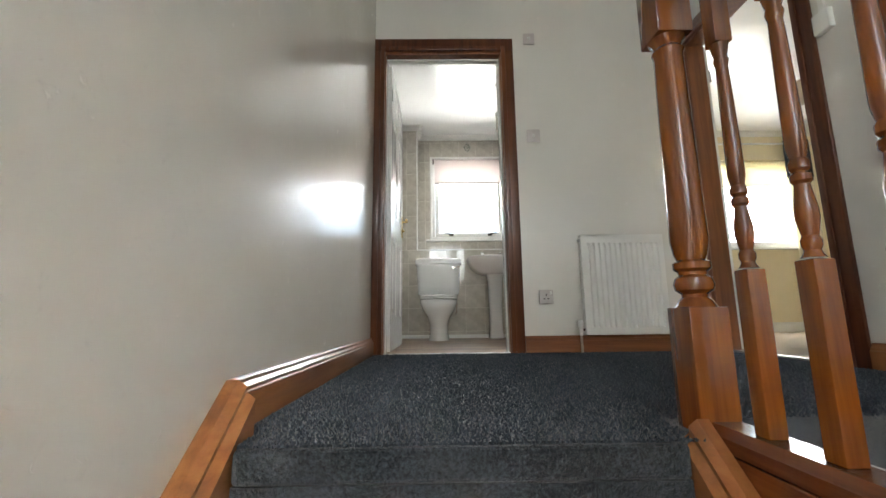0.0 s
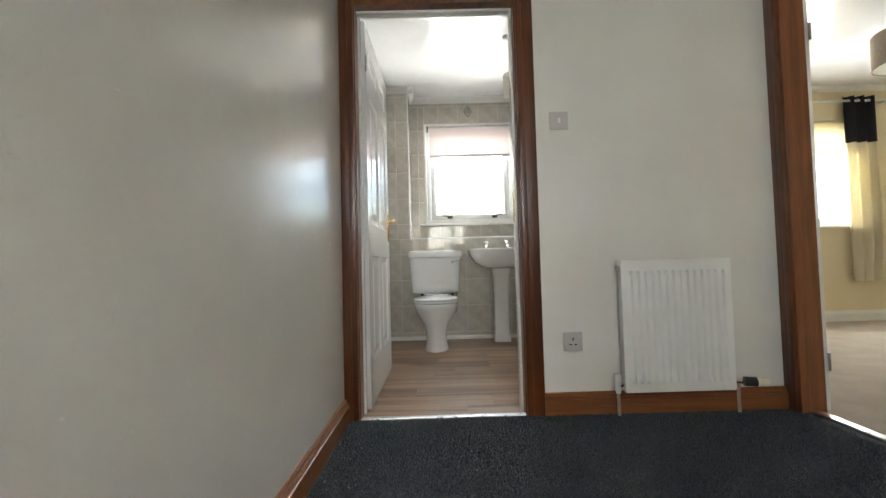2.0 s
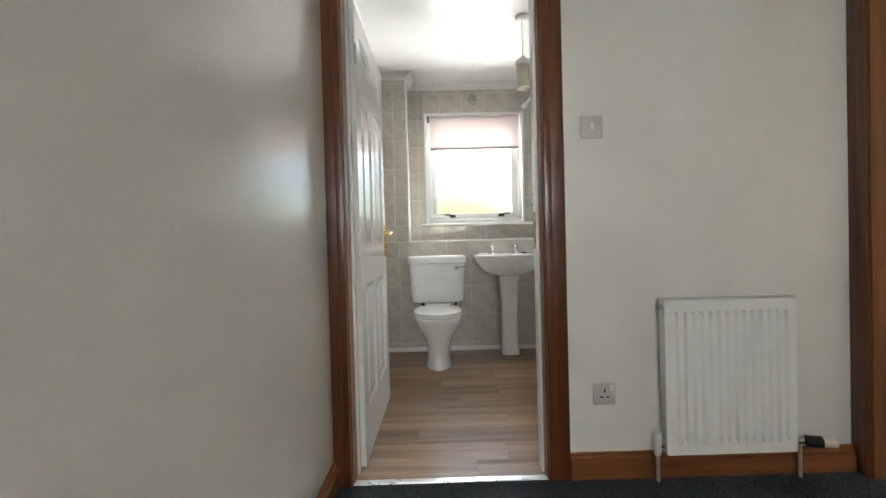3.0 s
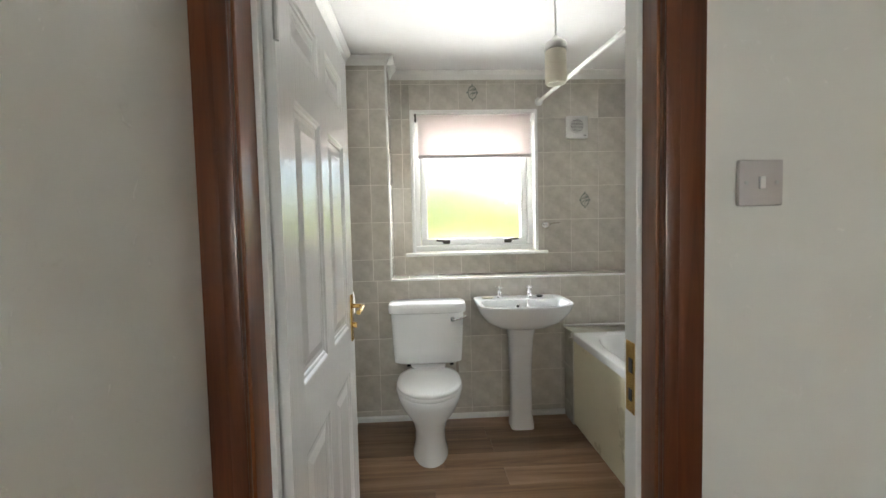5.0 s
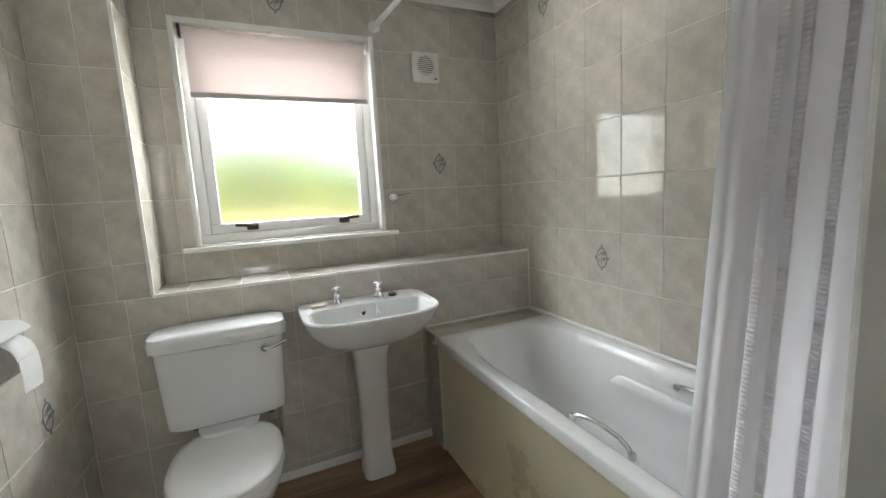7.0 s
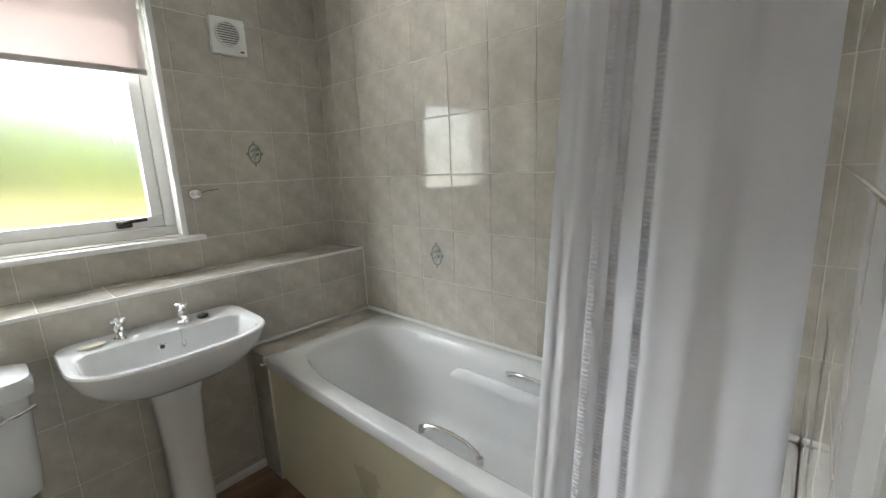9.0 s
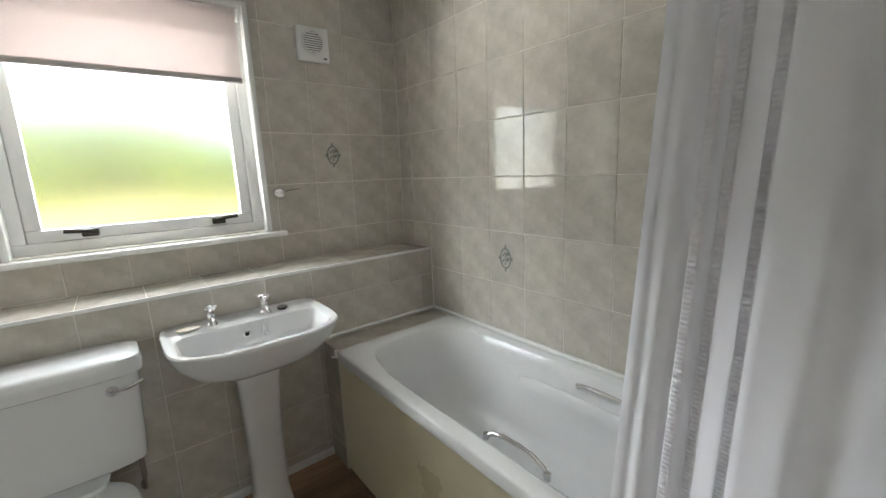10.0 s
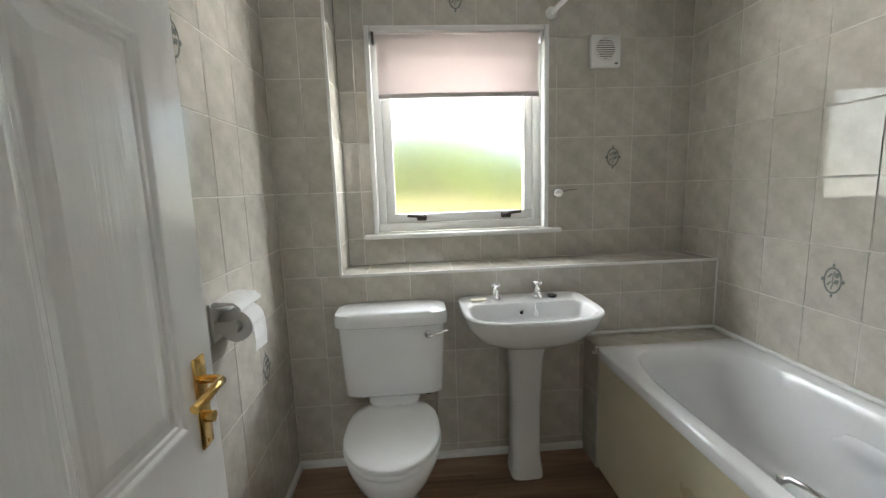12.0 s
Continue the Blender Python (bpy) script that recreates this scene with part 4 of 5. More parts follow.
# ---- pendant lamp ----
lamp = thing("pendant_lamp", "hanging lamp with an opal glass cylinder shade", "lamp", (0.850, 3.54, Z))
part("ceiling_rose", lathe(B(), [(0.045, 0), (0.045, -0.008), (0.03, -0.022), (0.010, -0.028)], 24), PLASTIC, lamp, smooth=50)
part("cord", tube(B(), [(0, 0, -0.02), (0, 0, -0.28)], 0.0032, 8), PLASTIC, lamp)
part("holder", lathe(B(), [(0.012, -0.26), (0.020, -0.27), (0.046, -0.288), (0.050, -0.295), (0.050, -0.322)], 28), STEEL, lamp, "brushed metal lamp holder", smooth=40)
part("shade", lathe(B(), [(0.044, -0.323), (0.047, -0.33), (0.047, -0.455), (0.043, -0.467), (0.036, -0.468), (0.036, -0.46), (0.042, -0.45), (0.042, -0.325)], 32, cap=False), OPAL, lamp, smooth=50)

# ---- toilet roll ----
tr = thing("toilet_roll_holder", "white plastic toilet roll holder with a part-used roll", "toilet roll holder", (BL, 3.79, 0.955))
part("backplate", box(0, 0.010, -0.085, 0.085, -0.045, 0.075, bev=0.004), PLASTIC, tr, smooth=40)
part("cover", loft(B(), [[(0.0, y, 0.068), (0.02, y, 0.080), (0.075, y, 0.074), (0.092, y, 0.058), (0.094, y, 0.050), (0.089, y, 0.050), (0.074, y, 0.067), (0.0, y, 0.062)] for y in (-0.08, 0.08)]), PLASTIC, tr, smooth=50)
for y in (-0.079, 0.073):
    part("arm", box(0.0, 0.075, y, y + 0.006, -0.018, 0.02, bev=0.002), PLASTIC, tr)
part("spindle", tube(B(), [(0.06, -0.075, 0.0), (0.06, 0.075, 0.0)], 0.014, 14), PLASTIC, tr, smooth=60)
roll = thing("toilet_roll", "part-used white toilet roll", "toilet roll", (BL + 0.060, 3.79, 0.950))
def ringpts(r, y, n=36):
    return [(r * math.cos(2 * math.pi * k / n), y, r * math.sin(2 * math.pi * k / n)) for k in range(n)]
part("paper", loft(B(), [ringpts(0.020, -0.05), ringpts(0.049, -0.05), ringpts(0.050, -0.048), ringpts(0.050, 0.048), ringpts(0.049, 0.05), ringpts(0.020, 0.05)], close=True), PAPER, roll, smooth=40)
part("sheet", loft(B(), [[(0.0505, -0.049, 0.0), (0.0505, 0.049, 0.0), (0.0515, 0.049, 0.0), (0.0515, -0.049, 0.0)], [(0.053, -0.049, -0.05), (0.053, 0.049, -0.05), (0.054, 0.049, -0.05), (0.054, -0.049, -0.05)], [(0.050, -0.049, -0.085), (0.050, 0.049, -0.092), (0.051, 0.049, -0.092), (0.051, -0.049, -0.085)]]), PAPER, roll)

# ---- landing: radiator ----
rad = thing("radiator", "white convector panel radiator on the landing wall", "radiator", (1.363, YN, 0))
RW, RZ0, RZ1 = 0.247, 0.105, 0.698
front = -0.057
n = 14
bm = B()
pts = []
for i in range(n):
    x0 = -RW + 0.022 + i * (2 * RW - 0.044) / n
    dxx = (2 * RW - 0.044) / n
    pts += [(x0, 0), (x0 + dxx * 0.28, 0), (x0 + dxx * 0.42, 0.013), (x0 + dxx * 0.70, 0.013), (x0 + dxx * 0.84, 0)]
pts = [(-RW, 0)] + pts + [(RW, 0)]
zs = [(RZ0, 0), (RZ0 + 0.038, 0), (RZ0 + 0.052, 1), (RZ1 - 0.062, 1), (RZ1 - 0.048, 0), (RZ1, 0)]
rows_ = [[bm.verts.new((x, front + d * s, z)) for x, d in pts] for z, s in zs]
for a, b in zip(rows_, rows_[1:]):
    for i in range(len(pts) - 1):
        bm.faces.new((a[i], a[i + 1], b[i + 1], b[i]))
part("front_panel", bm, ENAMEL, rad, smooth=35)
part("body", slab(B(), "z", RZ0, RZ1 - 0.006, -RW, RW, front + 0.0135, front + 0.018), ENAMEL, rad)
part("convector", slab(B(), "z", RZ0 + 0.03, RZ1 - 0.03, -RW + 0.02, RW - 0.02, front + 0.0185, -0.018), ENAMEL, rad)
for s in (-1, 1):
    part("side_cover", box(*sorted((s * RW, s * (RW + 0.0035))), front - 0.001, -0.014, RZ0 + 0.004, RZ1 + 0.002, bev=0.001), ENAMEL, rad)
    part("wall_bracket", box(*sorted((s * (RW - 0.05), s * (RW - 0.08))), -0.018, 0, 0.2, 0.6), ENAMEL, rad)
part("top_grille", slab(B(), "z", RZ1 - 0.004, RZ1 + 0.0015, -RW, RW, front, -0.015, [(-RW + 0.03 + k * 0.022, -RW + 0.043 + k * 0.022, front + 0.012, -0.026) for k in range(20)]), ENAMEL, rad)
part("bleed_plug", tube(B(), [(-RW - 0.003, -0.04, RZ1 - 0.03), (-RW - 0.018, -0.04, RZ1 - 0.03)], 0.010, 12), STEEL, rad, smooth=50)
lv = part("lockshield_valve", lathe(B(), [(0.010, 0.10), (0.014, 0.115), (0.014, 0.155), (0.016, 0.158), (0.015, 0.185), (0.010, 0.19)], 16, -RW - 0.030, -0.040), PLASTIC, rad, "white lockshield valve", smooth=50)
part("union", tube(B(), [(-RW - 0.03, -0.04, 0.135), (-RW + 0.004, -0.04, 0.135)], 0.009, 10), CHROME, lv)
part("pipe", tube(B(), [(-RW - 0.03, -0.04, 0.0), (-RW - 0.03, -0.04, 0.10)], 0.0075, 10), COPPER, lv, smooth=60)
tv = part("thermostatic_valve", tube(B(), [(RW + 0.045, -0.045, 0.140), (RW + 0.05, -0.047, 0.140), (RW + 0.09, -0.055, 0.139), (RW + 0.094, -0.056, 0.139)], 0.021, 16), BLACK, rad, "black thermostatic radiator valve", smooth=50)
part("cap", tube(B(), [(RW + 0.09, -0.055, 0.139), (RW + 0.135, -0.064, 0.138), (RW + 0.14, -0.065, 0.138)], 0.018, 16), SOAP, tv, "cream valve cap", smooth=50)
part("union", tube(B(), [(RW - 0.002, -0.04, 0.140), (RW + 0.046, -0.045, 0.140)], 0.011, 12), CHROME, tv, smooth=60)
part("pipe", tube(B(), [(RW + 0.022, -0.042, 0.0), (RW + 0.022, -0.042, 0.135)], 0.0075, 10), COPPER, tv, smooth=60)


# ---- switches and sockets ----
def plate(name, x, z, label, cat, w=0.086, h=0.086, m=SWITCHMAT):
    t = thing(name, label, cat, (x, YN, z))
    part("plate", box(-w / 2, w / 2, -0.010, 0, -h / 2, h / 2, bev=0.003), m, t, smooth=40)
    return t


sw = plate("light_switch", 0.871, 1.366, "greyish white square light switch", "switch")
part("rocker", box(-0.006, 0.006, -0.0145, -0.009, -0.012, 0.012, bev=0.002), PLASTIC, sw)
for x in (-0.030, 0.030):
    part("screw", tube(B(), [(x, -0.009, 0), (x, -0.0112, 0)], 0.004, 8), STEEL, sw)
so = plate("wall_socket", 0.899, 0.33, "white single wall socket with a rocker switch", "socket")
for x, z, w_, h_ in ((0, 0.012, 0.003, 0.007), (-0.012, -0.012, 0.006, 0.0025), (0.012, -0.012, 0.006, 0.0025)):
    part("pin_hole", box(x - w_, x + w_, -0.0112, -0.0098, z - h_, z + h_), BLACK, so)
part("rocker", box(0.022, 0.034, -0.0145, -0.009, 0.014, 0.034, bev=0.002), PLASTIC, so)
for x in (-0.033, 0.033):
    part("screw", tube(B(), [(x, -0.009, 0), (x, -0.0112, 0)], 0.004, 8), STEEL, so)
th = plate("thermostat_plate", 0.872, 2.06, "small greyish white control plate high on the wall", "switch", 0.075, 0.08)
part("button", box(-0.01, 0.01, -0.0135, -0.009, -0.014, 0.014, bev=0.002), PLASTIC, th)
jb = thing("junction_box", "small white surface box on the wall strip", "switch", (XR, 1.463, 1.42))
part("box", box(-0.028, 0, -0.038, 0.034, -0.045, 0.045, bev=0.004), PLASTIC, jb, smooth=40)
part("trunking", box(-0.012, 0, -0.012, 0.012, 0.045, 1.07, bev=0.002), PLASTIC, jb, "narrow white cable trunking")

# ---- balustrade ----
def turned(bm, half, low, up, top, waist, seg=20):
    k = half
    span = up - low
    prof = [(k * 0.98, low - k * 0.36), (k * 0.80, low), (k * 0.62, low + 0.006), (k * 0.62, low + 0.012), (k * 0.90, low + 0.020), (k * 0.96, low + 0.032), (k * 0.86, low + 0.044), (k * 0.66, low + 0.050), (k * 0.70, low + 0.056), (k * 0.90, low + 0.062), (k * 0.90, low + 0.074), (k * 0.68, low + 0.080),
            (k * 0.80, low + 0.090), (k * 0.93, low + 0.10 + span * 0.03), (k * 0.90, low + span * 0.35), (k * waist, up - span * 0.16), (k * waist * 0.97, up - 0.045), (k * 0.78, up - 0.038), (k * 0.85, up - 0.028), (k * 0.70, up - 0.020), (k * 0.74, up - 0.012), (k * 0.98, up)]
    lathe(bm, prof, seg)
    return bm


def spindle(bm, h, low, up, top):
    lathe(bm, [(h * 0.98, low - h * 0.3), (h * 0.75, low), (h * 0.62, low + 0.006), (h * 0.78, low + 0.012), (h * 0.80, low + 0.020), (h * 0.62, low + 0.026), (h * 0.72, low + 0.034), (h * 0.92, low + 0.052), (h * 0.90, low + 0.065), (h * 0.66, low + 0.092), (h * 0.60, low + 0.100),
               (h * 0.84, low + 0.105), (h * 0.84, low + 0.114), (h * 0.62, low + 0.118), (h * 0.84, low + 0.123), (h * 0.84, low + 0.132), (h * 0.66, low + 0.138), (h * 0.86, low + 0.155), (h * 0.84, low + 0.20), (h * 0.68, up - 0.07), (h * 0.62, up - 0.045), (h * 0.72, up - 0.038),
               (h * 0.80, up - 0.032), (h * 0.66, up - 0.024), (h * 0.80, up - 0.016), (h * 0.98, up)], 20)
    return bm


newel = thing("newel_post", "varnished turned wooden newel post at the stair head", "newel post", (0.755, 0.742, -0.2))
part("turned_shaft", turned(B(), 0.038, 0.440, 1.005, 1.25, 0.80, 28), BALUSTER, newel, smooth=30)
part("lower_block", box(-0.038, 0.038, -0.038, 0.038, 0, 0.4270, bev=0.003), BALUSTER, newel, smooth=30)
part("upper_block", box(-0.038, 0.038, -0.038, 0.038, 1.005, 1.25, bev=0.003), BALUSTER, newel, smooth=30)
part("cap", loft(B(), [oval(0, 0, a, a, z, 24, p) for a, z, p in ((0.052, 1.251, 8), (0.058, 1.258, 8), (0.058, 1.275, 8), (0.03, 1.29, 3), (0.028, 1.315, 2), (0.043, 1.335, 2), (0.045, 1.355, 2), (0.03, 1.385, 2), (0.008, 1.395, 2))]), BALUSTER, newel, smooth=40)
blr = thing("baluster", "varnished turned wooden baluster on the landing rail", "baluster", (0.765, 0.605, 0.022), "landing balusters")
part("turned_shaft", spindle(B(), 0.0155, 0.270, 0.675, 0.88), BALUSTER, blr, smooth=30)
part("lower_block", box(-0.0155, 0.0155, -0.0155, 0.0155, 0, 0.263, bev=0.002), BALUSTER, blr, smooth=30)
part("upper_block", box(-0.0155, 0.0155, -0.0155, 0.0155, 0.675, 0.88, bev=0.002), BALUSTER, blr, smooth=30)
for k in range(1, 26):
    copy_thing(blr, pose(0.765, 0.605 - 0.120 * k, 0.022))
setting("trim_base_rail", loft(B(), [[(0.728, y, -0.016), (0.728, y, 0.006), (0.738, y, 0.022), (0.79, y, 0.022), (0.799, y, 0.006), (0.799, y, -0.016)] for y in (0.708, -2.7)]), RAILWOOD, "moulded base rail under the balusters", "base rail")
hr = thing("handrail", "varnished moulded wooden handrail over the balusters", "handrail", (0.765, 0.70, 0.902))
part("rail", loft(B(), [[(x, y, z) for x, z in ((-0.028, 0), (-0.03, 0.012), (-0.024, 0.02), (-0.032, 0.034), (-0.026, 0.054), (0, 0.062), (0.026, 0.054), (0.032, 0.034), (0.024, 0.02), (0.03, 0.012), (0.028, 0))] for y in (0.008, -3.40)]), RAILWOOD, hr, smooth=40)

# ---- bedroom ----
dl = thing("drum_pendant", "taupe fabric drum lampshade hanging from the ceiling", "lamp", (3.80, 3.42, 2.48))
part("ceiling_rose", lathe(B(), [(0.05, 0), (0.05, -0.01), (0.03, -0.03), (0.01, -0.035)], 24), PLASTIC, dl, smooth=50)
part("cord", tube(B(), [(0, 0, -0.03), (0, 0, -0.16)], 0.004, 8), PLASTIC, dl)
part("shade", lathe(B(), [(0.235, -0.15), (0.237, -0.40), (0.232, -0.40), (0.230, -0.15)], 48, cap=False), SHADECLOTH, dl, smooth=50)
part("diffuser", lathe(B(), [(0.23, -0.392), (0.23, -0.388)], 48), OPAL, dl)
cr = thing("curtain_pole", "slim white curtain pole above the bedroom window", "curtain pole", (3.1, 4.72, 2.30))
part("pole", tube(B(), [(0, 0, 0), (2.0, 0, 0)], 0.012, 12), PLASTIC, cr, smooth=60)
for x in (-0.02, 2.02):
    part("finial", lathe(B(), [(0.006, -0.03), (0.02, -0.015), (0.022, 0.0), (0.018, 0.02), (0.006, 0.03)], 16, x, 0), PLASTIC, cr, smooth=50)
for x in (0.1, 1.9):
    part("bracket", box(x - 0.008, x + 0.008, 0.0, 0.08, -0.012, 0.012), PLASTIC, cr)


def bed_curtain(x0, x1):
    c = thing("eyelet_curtain", "cream eyelet curtain with a black top band", "curtain", ((x0 + x1) / 2, 4.72, 0), "bedroom curtains")
    w = x1 - x0
    for nm, z0, z1, m in (("lower_cloth", 0.42, 1.86, CREAMCLOTH), ("top_band", 1.861, 2.345, BLACKCLOTH)):
        bm = B()
        prof = [(-w / 2 + w * i / 48, 0.028 * math.sin(i / 48 * 6 * math.pi)) for i in range(49)]
        rings = [[(x, y - 0.002, z) for x, y in prof] + [(x, y + 0.002, z) for x, y in prof[::-1]] for z in (z0, z1)]
        part(nm, loft(bm, rings), m, c, smooth=40)
    for i in range(6):
        part("eyelet", tube(B(), [(-w / 2 + w * (i + 0.5) / 6 * 1.0 - 0.004, 0, 2.30), (-w / 2 + w * (i + 0.5) / 6 + 0.004, 0, 2.30)], 0.024, 16), CHROME, c)
    return c


bed_curtain(4.55, 4.87)
bb = thing("roller_blind", "white roller blind over the bedroom window", "blind", (4.035, 4.835, 2.09))
part("roller", tube(B(), [(-0.66, 0, 0), (0.66, 0, 0)], 0.02, 14), CREAMCLOTH, bb, smooth=60)
part("fabric", box(-0.655, 0.655, -0.021, -0.0195, -0.30, 0), CREAMCLOTH, bb)
part("bottom_bar", box(-0.655, 0.655, -0.026, -0.014, -0.315, -0.298, bev=0.003), PLASTIC, bb)

# ---- outside: a bank of bushes ----
leafmat, nt, p = mat("fresh_leaf", (0.10, 0.20, 0.02), 0.5)
isl = nt.nodes.new("ShaderNodeNewGeometry")
nt.links.new(ramp(nt, isl.outputs["Random Per Island"], [(0.0, (0.085, 0.12, 0.008)), (0.6, (0.12, 0.165, 0.012)), (1.0, (0.16, 0.20, 0.03))]), p.inputs["Base Color"])
rng = random.Random(4)
def hedge_top(x):
    return 4.2 - 0.20 * (x + 4) + 0.35 * math.sin(x * 0.9) if x > -4 else 4.2 + 0.3 * math.sin(x)


def leaf_bank(name, count, depth, middle, top_of, small, large, upright, material, label, category):
    """A bank of loose blades or leaves round the line y = middle."""
    verts, faces = [], []
    for k in range(count):
        x = rng.uniform(-14, 16)
        top = max(0.6, top_of(x))
        z = -2.82 + (top + 2.82) * rng.random() ** 0.8
        y = middle + rng.uniform(-1, 1) * depth * math.sqrt(max(0.05, 1 - ((z + 2.7) / (top + 2.75)) ** 2)) + 0.4 * math.sin(x * 1.7 + z)
        s = rng.uniform(small, large)
        u = Vector((rng.uniform(-1, 1), rng.uniform(-1, 1), rng.uniform(-1, 1) + upright)).normalized()
        w = u.orthogonal().normalized()
        c = Vector((x, y, z))
        n0 = len(verts)
        verts += [c - u * s, c + w * s * 0.5, c + u * s, c - w * s * 0.5]
        faces.append((n0, n0 + 1, n0 + 2, n0 + 3))
    me = bpy.data.meshes.new(name)
    me.from_pydata(verts, [], faces)
    me.materials.append(material)
    return tagged(new(name, me), label, category, kind="stuff")


leaf_bank("hedge", 30000, 1.6, 18, hedge_top, 0.12, 0.28, 0, leafmat, "tall bright green hedge beyond the window", "hedge")
strawmat, nt, p = mat("dry_grass_blade", (0.35, 0.30, 0.15), 0.7)
isl = nt.nodes.new("ShaderNodeNewGeometry")
nt.links.new(ramp(nt, isl.outputs["Random Per Island"], [(0.0, (0.26, 0.23, 0.10)), (1.0, (0.42, 0.37, 0.20))]), p.inputs["Base Color"])
leaf_bank("dry_grass", 14000, 0.8, 14, lambda x: 0.85 + 0.12 * math.sin(x * 1.3), 0.12, 0.26, 2.0, strawmat, "bank of pale dry grass before the hedge", "grass")
# ---- wall tiles ----
TW, TH, JOINT = 0.205, 0.2455, 0.0032
tile_meshes = {}
lay = random.Random(21)


def tile_mesh(w, h):
    key = (round(w, 3), round(h, 3))
    if key not in tile_meshes:
        w, h = key
        bm = B()
        c = min(0.0022, w / 4, h / 4)
        rings = [[(a, b, z) for a, b in ((i, i), (w - i, i), (w - i, h - i), (i, h - i))] for i, z in ((0, 0), (0, G * 0.5), (c * 0.45, G * 0.85), (c, G))]
        loft(bm, rings, cap0=False)
        tile_meshes[key] = link_mesh("tile", bm, TILE)
    return tile_meshes[key]


def cut(rects, hole):
    out = []
    for a0, a1, b0, b1 in rects:
        h0, h1, k0, k1 = max(a0, hole[0]), min(a1, hole[1]), max(b0, hole[2]), min(b1, hole[3])
        if h0 >= h1 or k0 >= k1:
            out.append((a0, a1, b0, b1))
            continue
        out += [(a0, h0, b0, b1), (h1, a1, b0, b1), (h0, h1, b0, k0), (h0, h1, k1, b1)]
    return [r for r in out if r[1] - r[0] > 0.008 and r[3] - r[2] > 0.008]


def tiles(parent, origin, u, v, u0, u1, v0, v1, ustart, vstart, holes=(), tw=TW, th=TH):
    """Lay tiles over the rectangle; origin is the point u = v = 0 on the grout face; the tiles stand out along u x v."""
    u, v, o = Vector(u), Vector(v), Vector(origin)
    nrm = u.cross(v)
    base = Matrix((u, v, nrm)).transposed().to_4x4()
    i0, i1 = math.floor((u0 - ustart) / tw), math.ceil((u1 - ustart) / tw)
    j0, j1 = math.floor((v0 - vstart) / th), math.ceil((v1 - vstart) / th)
    for i in range(i0, i1):
        for j in range(j0, j1):
            r = (max(u0, ustart + i * tw), min(u1, ustart + (i + 1) * tw), max(v0, vstart + j * th), min(v1, vstart + (j + 1) * th))
            if r[1] - r[0] < 0.01 or r[3] - r[2] < 0.01:
                continue
            rects = [r]
            for h in holes:
                rects = cut(rects, h)
            for a0, a1, b0, b1 in rects:
                ob = new("tile", tile_mesh(a1 - a0 - JOINT, b1 - b0 - JOINT))
                ob.parent = parent
                mid = Vector(((a1 - a0) / 2, (b1 - b0) / 2, lay.uniform(-0.0002, 0.0002)))
                lean = Matrix.Rotation(lay.gauss(0, 0.0035), 4, "X") @ Matrix.Rotation(lay.gauss(0, 0.0035), 4, "Y")
                tilt = Matrix.Translation(mid) @ lean @ Matrix.Translation((-mid.x, -mid.y, 0))
                ob.matrix_basis = Matrix.Translation(o + u * (a0 + JOINT / 2) + v * (b0 + JOINT / 2)) @ base @ tilt
    return parent


VS = 1.092
# right wall: u runs towards -y, out along -x
tiles(w_right, (BR + G, 0, 0), (0, -1, 0), (0, 0, 1), -YW, -YB, 0.0, Z, -4.345, VS, [(-YW - 1, -YC, -1, SH), (-9, 9, -1, BZ - 0.02)])
# left wall: u runs along +y, out along +x
tiles(w_left, (BL - G, 0, 0), (0, 1, 0), (0, 0, 1), YB, YC, 0.0, Z, 3.85, VS)
# window wall, out along -y
tiles(w_back, (0, YW + G, 0), (1, 0, 0), (0, 0, 1), COL, BR, SH, Z, 1.535, VS, [(WX0 - 0.02, WX1 + 0.02, 1.092, WZ1 + 0.02)])
# boxing: lower front, column front, column side, shelf
tiles(w_box, (0, YC + G, 0), (1, 0, 0), (0, 0, 1), BL, BR, 0.0, SH - 0.004, 0.130, 0.807 - 3 * TH, [(BX0 + 0.012, 9, -1, BZ - 0.004)])
tiles(w_box, (0, YC + G, 0), (1, 0, 0), (0, 0, 1), BL, COL - 0.005, SH - 0.004, Z, -0.1, VS)
tiles(w_box, (COL - G, 0, 0), (0, 1, 0), (0, 0, 1), YC, YW, SH, Z, YC, VS)
tiles(w_box, (0, 0, SH - G), (1, 0, 0), (0, 1, 0), COL, BR, YC + 0.006, YW, 0.130, YC - 0.03)
# bath end shelf: top and side
tiles(shelf, (0, 0, BZ - 0.004), (1, 0, 0), (0, 1, 0), BX0 + 0.012, BR - 0.02, BYE + 0.004, YC - 0.02, 1.405 - 0.215, BYE - 0.02, tw=0.215)
tiles(shelf, (BX0 + 0.012, 0, 0), (0, -1, 0), (0, 0, 1), -YC, -4.24, 0.0, BZ - 0.004, -YC, 0.36 - TH)
# door wall, inner side: out along +y
w_mid_tiles = setting("wall_bathroom_door_tiles", slab(B(), "y", YB - G - 0.0005, YB - G + 0.0005, BL, BR, 0, Z, [(DX0 - 0.03, DX1 + 0.055, -1, DZ + 0.05)]), GROUT, "beige tiled inner face of the doorway wall", "tiled wall")
tiles(w_mid_tiles, (0, YB - G, 0), (-1, 0, 0), (0, 0, 1), -BR, -BL, 0.0, Z, -0.94, VS, [(-DX1 - 0.06, -DX0 + 0.03, -1, DZ + 0.055)])
part("inner_architrave", box(DX1 + 0.001, DX1 + 0.056, YB - 0.006, YB + 0.010, 0, DZ + 0.055, bev=0.004), WHITE_GLOSS, door1, "white painted inner architrave")
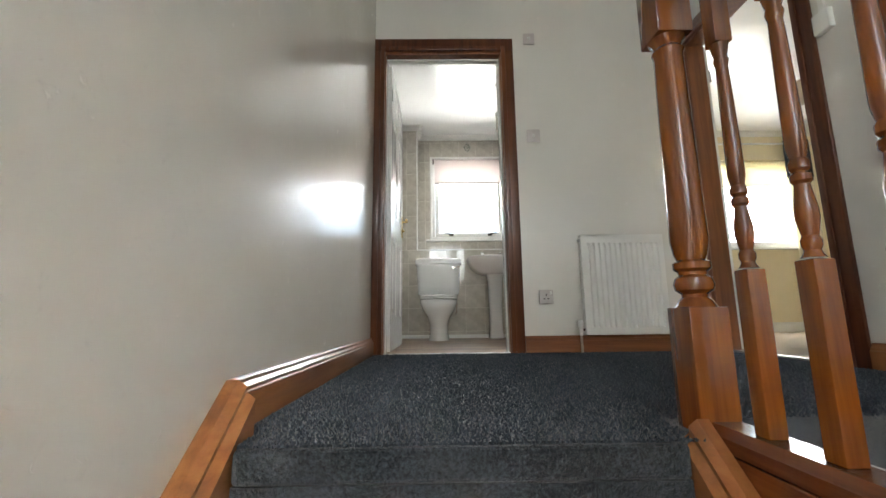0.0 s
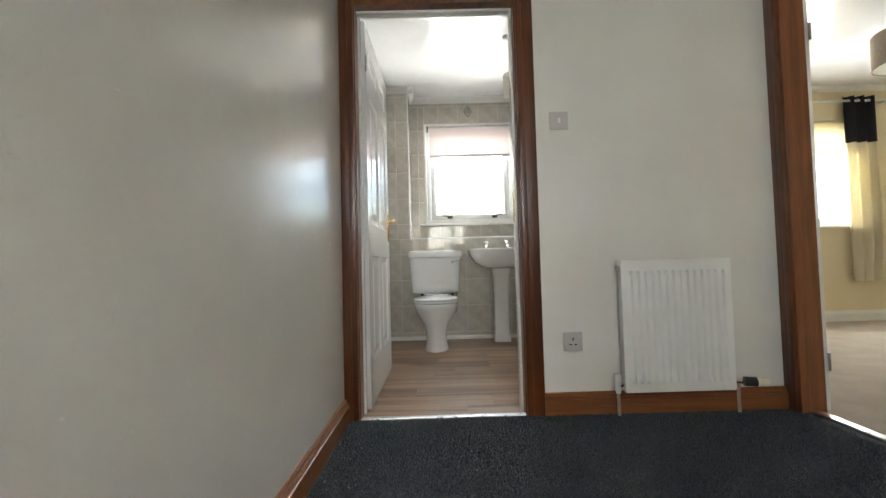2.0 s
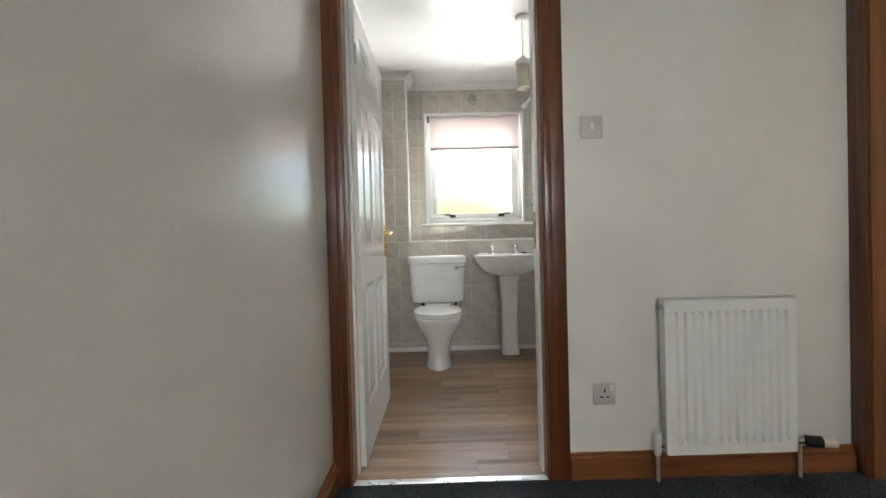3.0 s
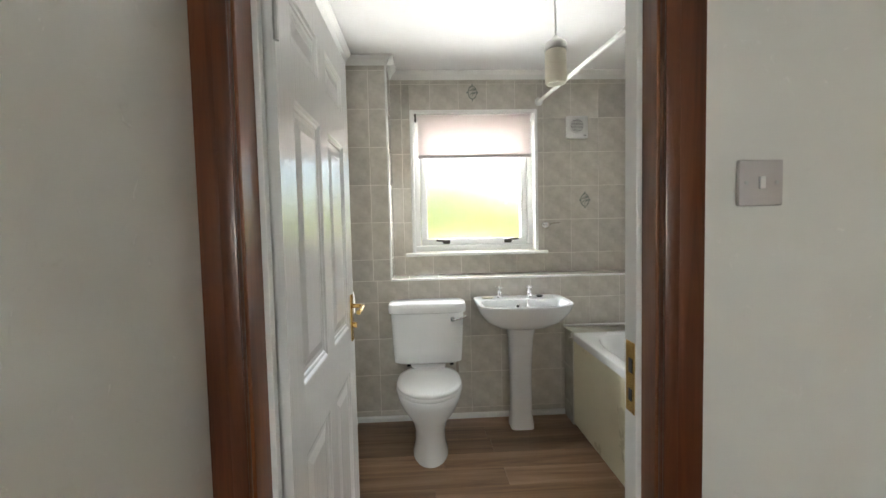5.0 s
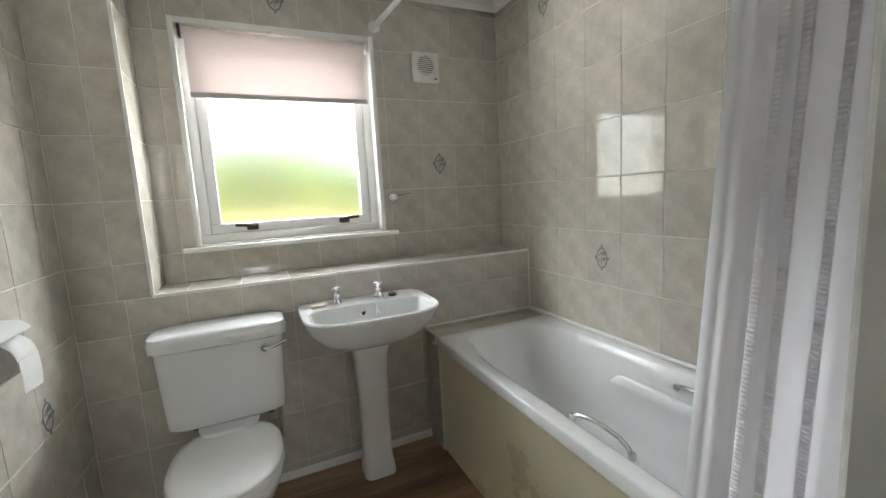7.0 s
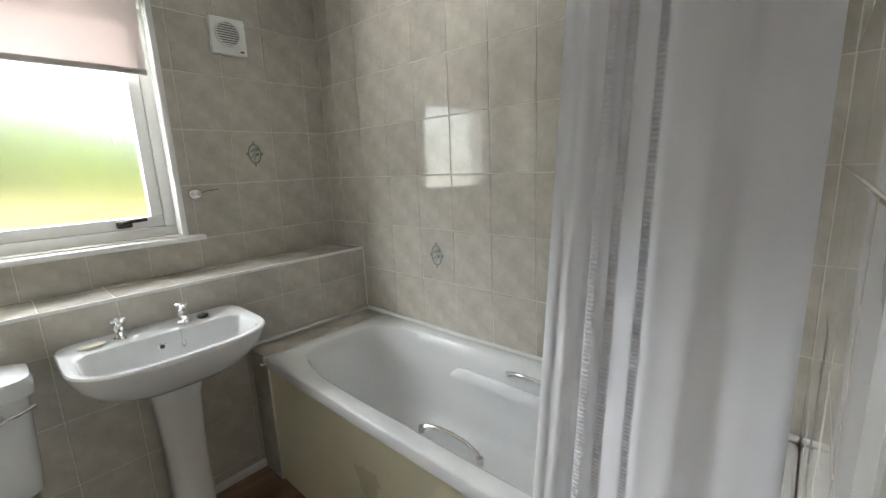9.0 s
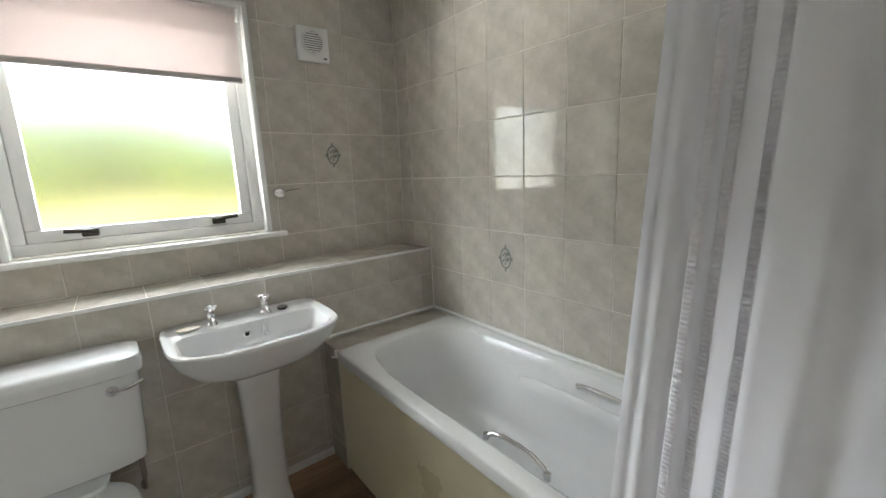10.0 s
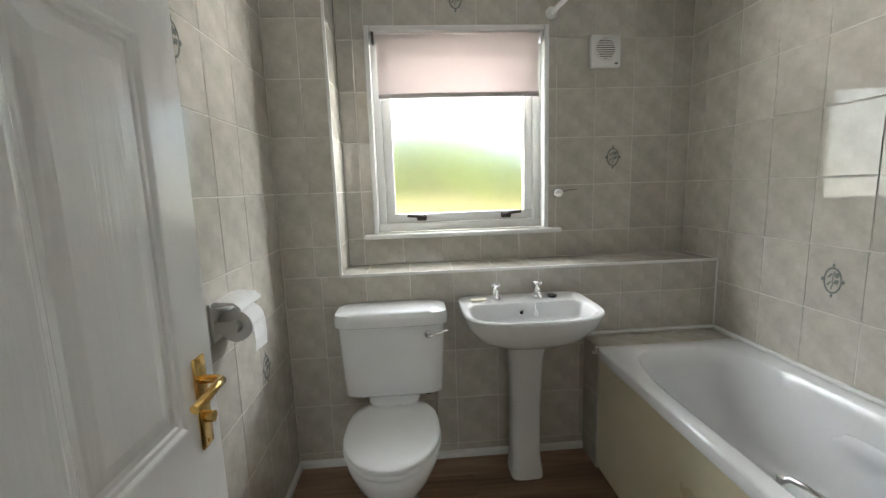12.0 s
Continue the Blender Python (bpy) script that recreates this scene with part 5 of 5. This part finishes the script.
part("inner_architrave", box(DX0 - 0.056, DX1 + 0.0, YB - 0.006, YB + 0.010, DZ + 0.001, DZ + 0.055, bev=0.004), WHITE_GLOSS, door1, "white painted inner architrave")


# printed lozenge motifs on single tiles
def motif(at, turn):
    d = thing("tile_motif", "grey-green oval leaf motif printed on a tile", "motif", at, "tile motifs", turn)
    def arc(rx, rz, a0, a1, n=18):
        return [(rx * math.cos(a0 + (a1 - a0) * i / n), -0.0008, rz * math.sin(a0 + (a1 - a0) * i / n)) for i in range(n + 1)]
    def ribbon(pts, w):
        bm = B()
        rings = []
        for i, p in enumerate(pts):
            q0, q1 = Vector(pts[max(i - 1, 0)]), Vector(pts[min(i + 1, len(pts) - 1)])
            t = (q1 - q0).normalized()
            nn = Vector((t.z, 0, -t.x)) * w
            p = Vector(p)
            rings.append([p + nn, p - nn, p - nn + Vector((0, 0.0006, 0)), p + nn + Vector((0, 0.0006, 0))])
        return loft(bm, rings)
    part("oval_line", ribbon(arc(0.030, 0.045, 0, 2 * math.pi, 36), 0.0032), MOTIF, d)
    for a in range(4):
        ca, sa = math.cos(a * math.pi / 2), math.sin(a * math.pi / 2)
        x, z = 0.037 * ca, 0.055 * sa
        part("lozenge", loft(B(), [[(x - 0.006, y, z), (x, y, z - 0.009), (x + 0.006, y, z), (x, y, z + 0.009)] for y in (-0.001, -0.0002)]), MOTIF, d)
    part("stem", ribbon([(-0.004, -0.0009, -0.034), (0.002, -0.0009, -0.01), (0.0, -0.0009, 0.012), (0.006, -0.0009, 0.034)], 0.0018), MOTIF, d)
    for x, z, s in ((-0.012, -0.012, -1), (0.014, -0.004, 1), (-0.010, 0.016, -1), (0.014, 0.020, 1)):
        part("leaf", loft(B(), [[(x - 0.010, y, z - 0.006), (x + s * 0.004, y, z - 0.008), (x + 0.010, y, z + 0.008), (x - s * 0.004, y, z + 0.009)] for y in (-0.001, -0.0002)]), MOTIF, d)
    return d


m0 = motif((1.432, YW, 1.475), 0)
copy_thing(m0, pose(0.612, YW, 2.259))
for at, rz in (((BR, 3.838, 0.970), -90), ((BR, 4.22, 2.22), -90), ((BL, 3.697, 1.754), 90), ((BL, 4.10, 0.66), 90)):
    copy_thing(m0, pose(*at, 0, 0, rz))

# ---- floor planks ----
plank_meshes = {}
row, y = 0, YN + 0.006
rng = random.Random(7)
while y < YC:
    y1 = min(y + 0.152, YC + 0.002)
    x = BL - rng.uniform(0.0, 0.8)
    while x < BR:
        x1 = x + 0.914
        a, b = max(x, BL), min(x1, 1.26 if y1 < 4.3 else BR)
        if b - a > 0.02:
            key = (round(b - a - 0.0012, 3), round(y1 - y - 0.0012, 3))
            if key not in plank_meshes:
                bm = B()
                loft(bm, [[(i, i, z), (key[0] - i, i, z), (key[0] - i, key[1] - i, z), (i, key[1] - i, z)] for i, z in ((0, -0.004), (0, -0.0008), (0.0008, 0.0))], cap0=False)
                plank_meshes[key] = link_mesh("plank", bm, PLANK)
            ob = new("plank", plank_meshes[key])
            ob.parent = f_bath
            ob.location = (a, y, 0)
        x = x1
    y, row = y1, row + 1

# ---- carpet pile at the stair head ----
rng = random.Random(11)
verts, faces = [], []
step = 0.0075
for i in range(int(2.02 / step)):
    for j in range(int(1.78 / step)):
        x, y = -0.13 + (i + rng.random()) * step, NOSE + 0.010 + (j + rng.random()) * step
        if x > 1.885 or (y < NOSE + 0.095 and x < -0.098) or y > YN - 0.02 or (x > 0.70 and y < 0.82):
            continue
        r, h = rng.uniform(0.0022, 0.0042), rng.uniform(0.003, 0.0075)
        lx, ly = rng.uniform(-0.003, 0.003), rng.uniform(-0.003, 0.003)
        n0 = len(verts)
        a = rng.uniform(0, 2.1)
        for k in range(3):
            verts.append((x + r * math.cos(a + 2.094 * k), y + r * math.sin(a + 2.094 * k), 0.0005))
        verts.append((x + lx, y + ly, 0.0005 + h))
        faces += [(n0, n0 + 1, n0 + 3), (n0 + 1, n0 + 2, n0 + 3), (n0 + 2, n0, n0 + 3)]
me = bpy.data.meshes.new("carpet_pile")
me.from_pydata(verts, [], faces)
PILE, nt, p = mat("slate_carpet_pile", (0.02, 0.025, 0.032), 0.95, 0, 0.1)
p.inputs["Sheen Weight"].default_value = 0.35
p.inputs["Sheen Roughness"].default_value = 0.4
isl = nt.nodes.new("ShaderNodeNewGeometry")
nt.links.new(ramp(nt, isl.outputs["Random Per Island"], [(0.0, (0.038, 0.045, 0.057)), (0.75, (0.058, 0.069, 0.084)), (1.0, (0.082, 0.096, 0.114))]), p.inputs["Base Color"])
me.materials.append(PILE)
tagged(new("carpet_pile", me), "short speckled slate carpet pile on the landing", "carpet", kind="stuff")
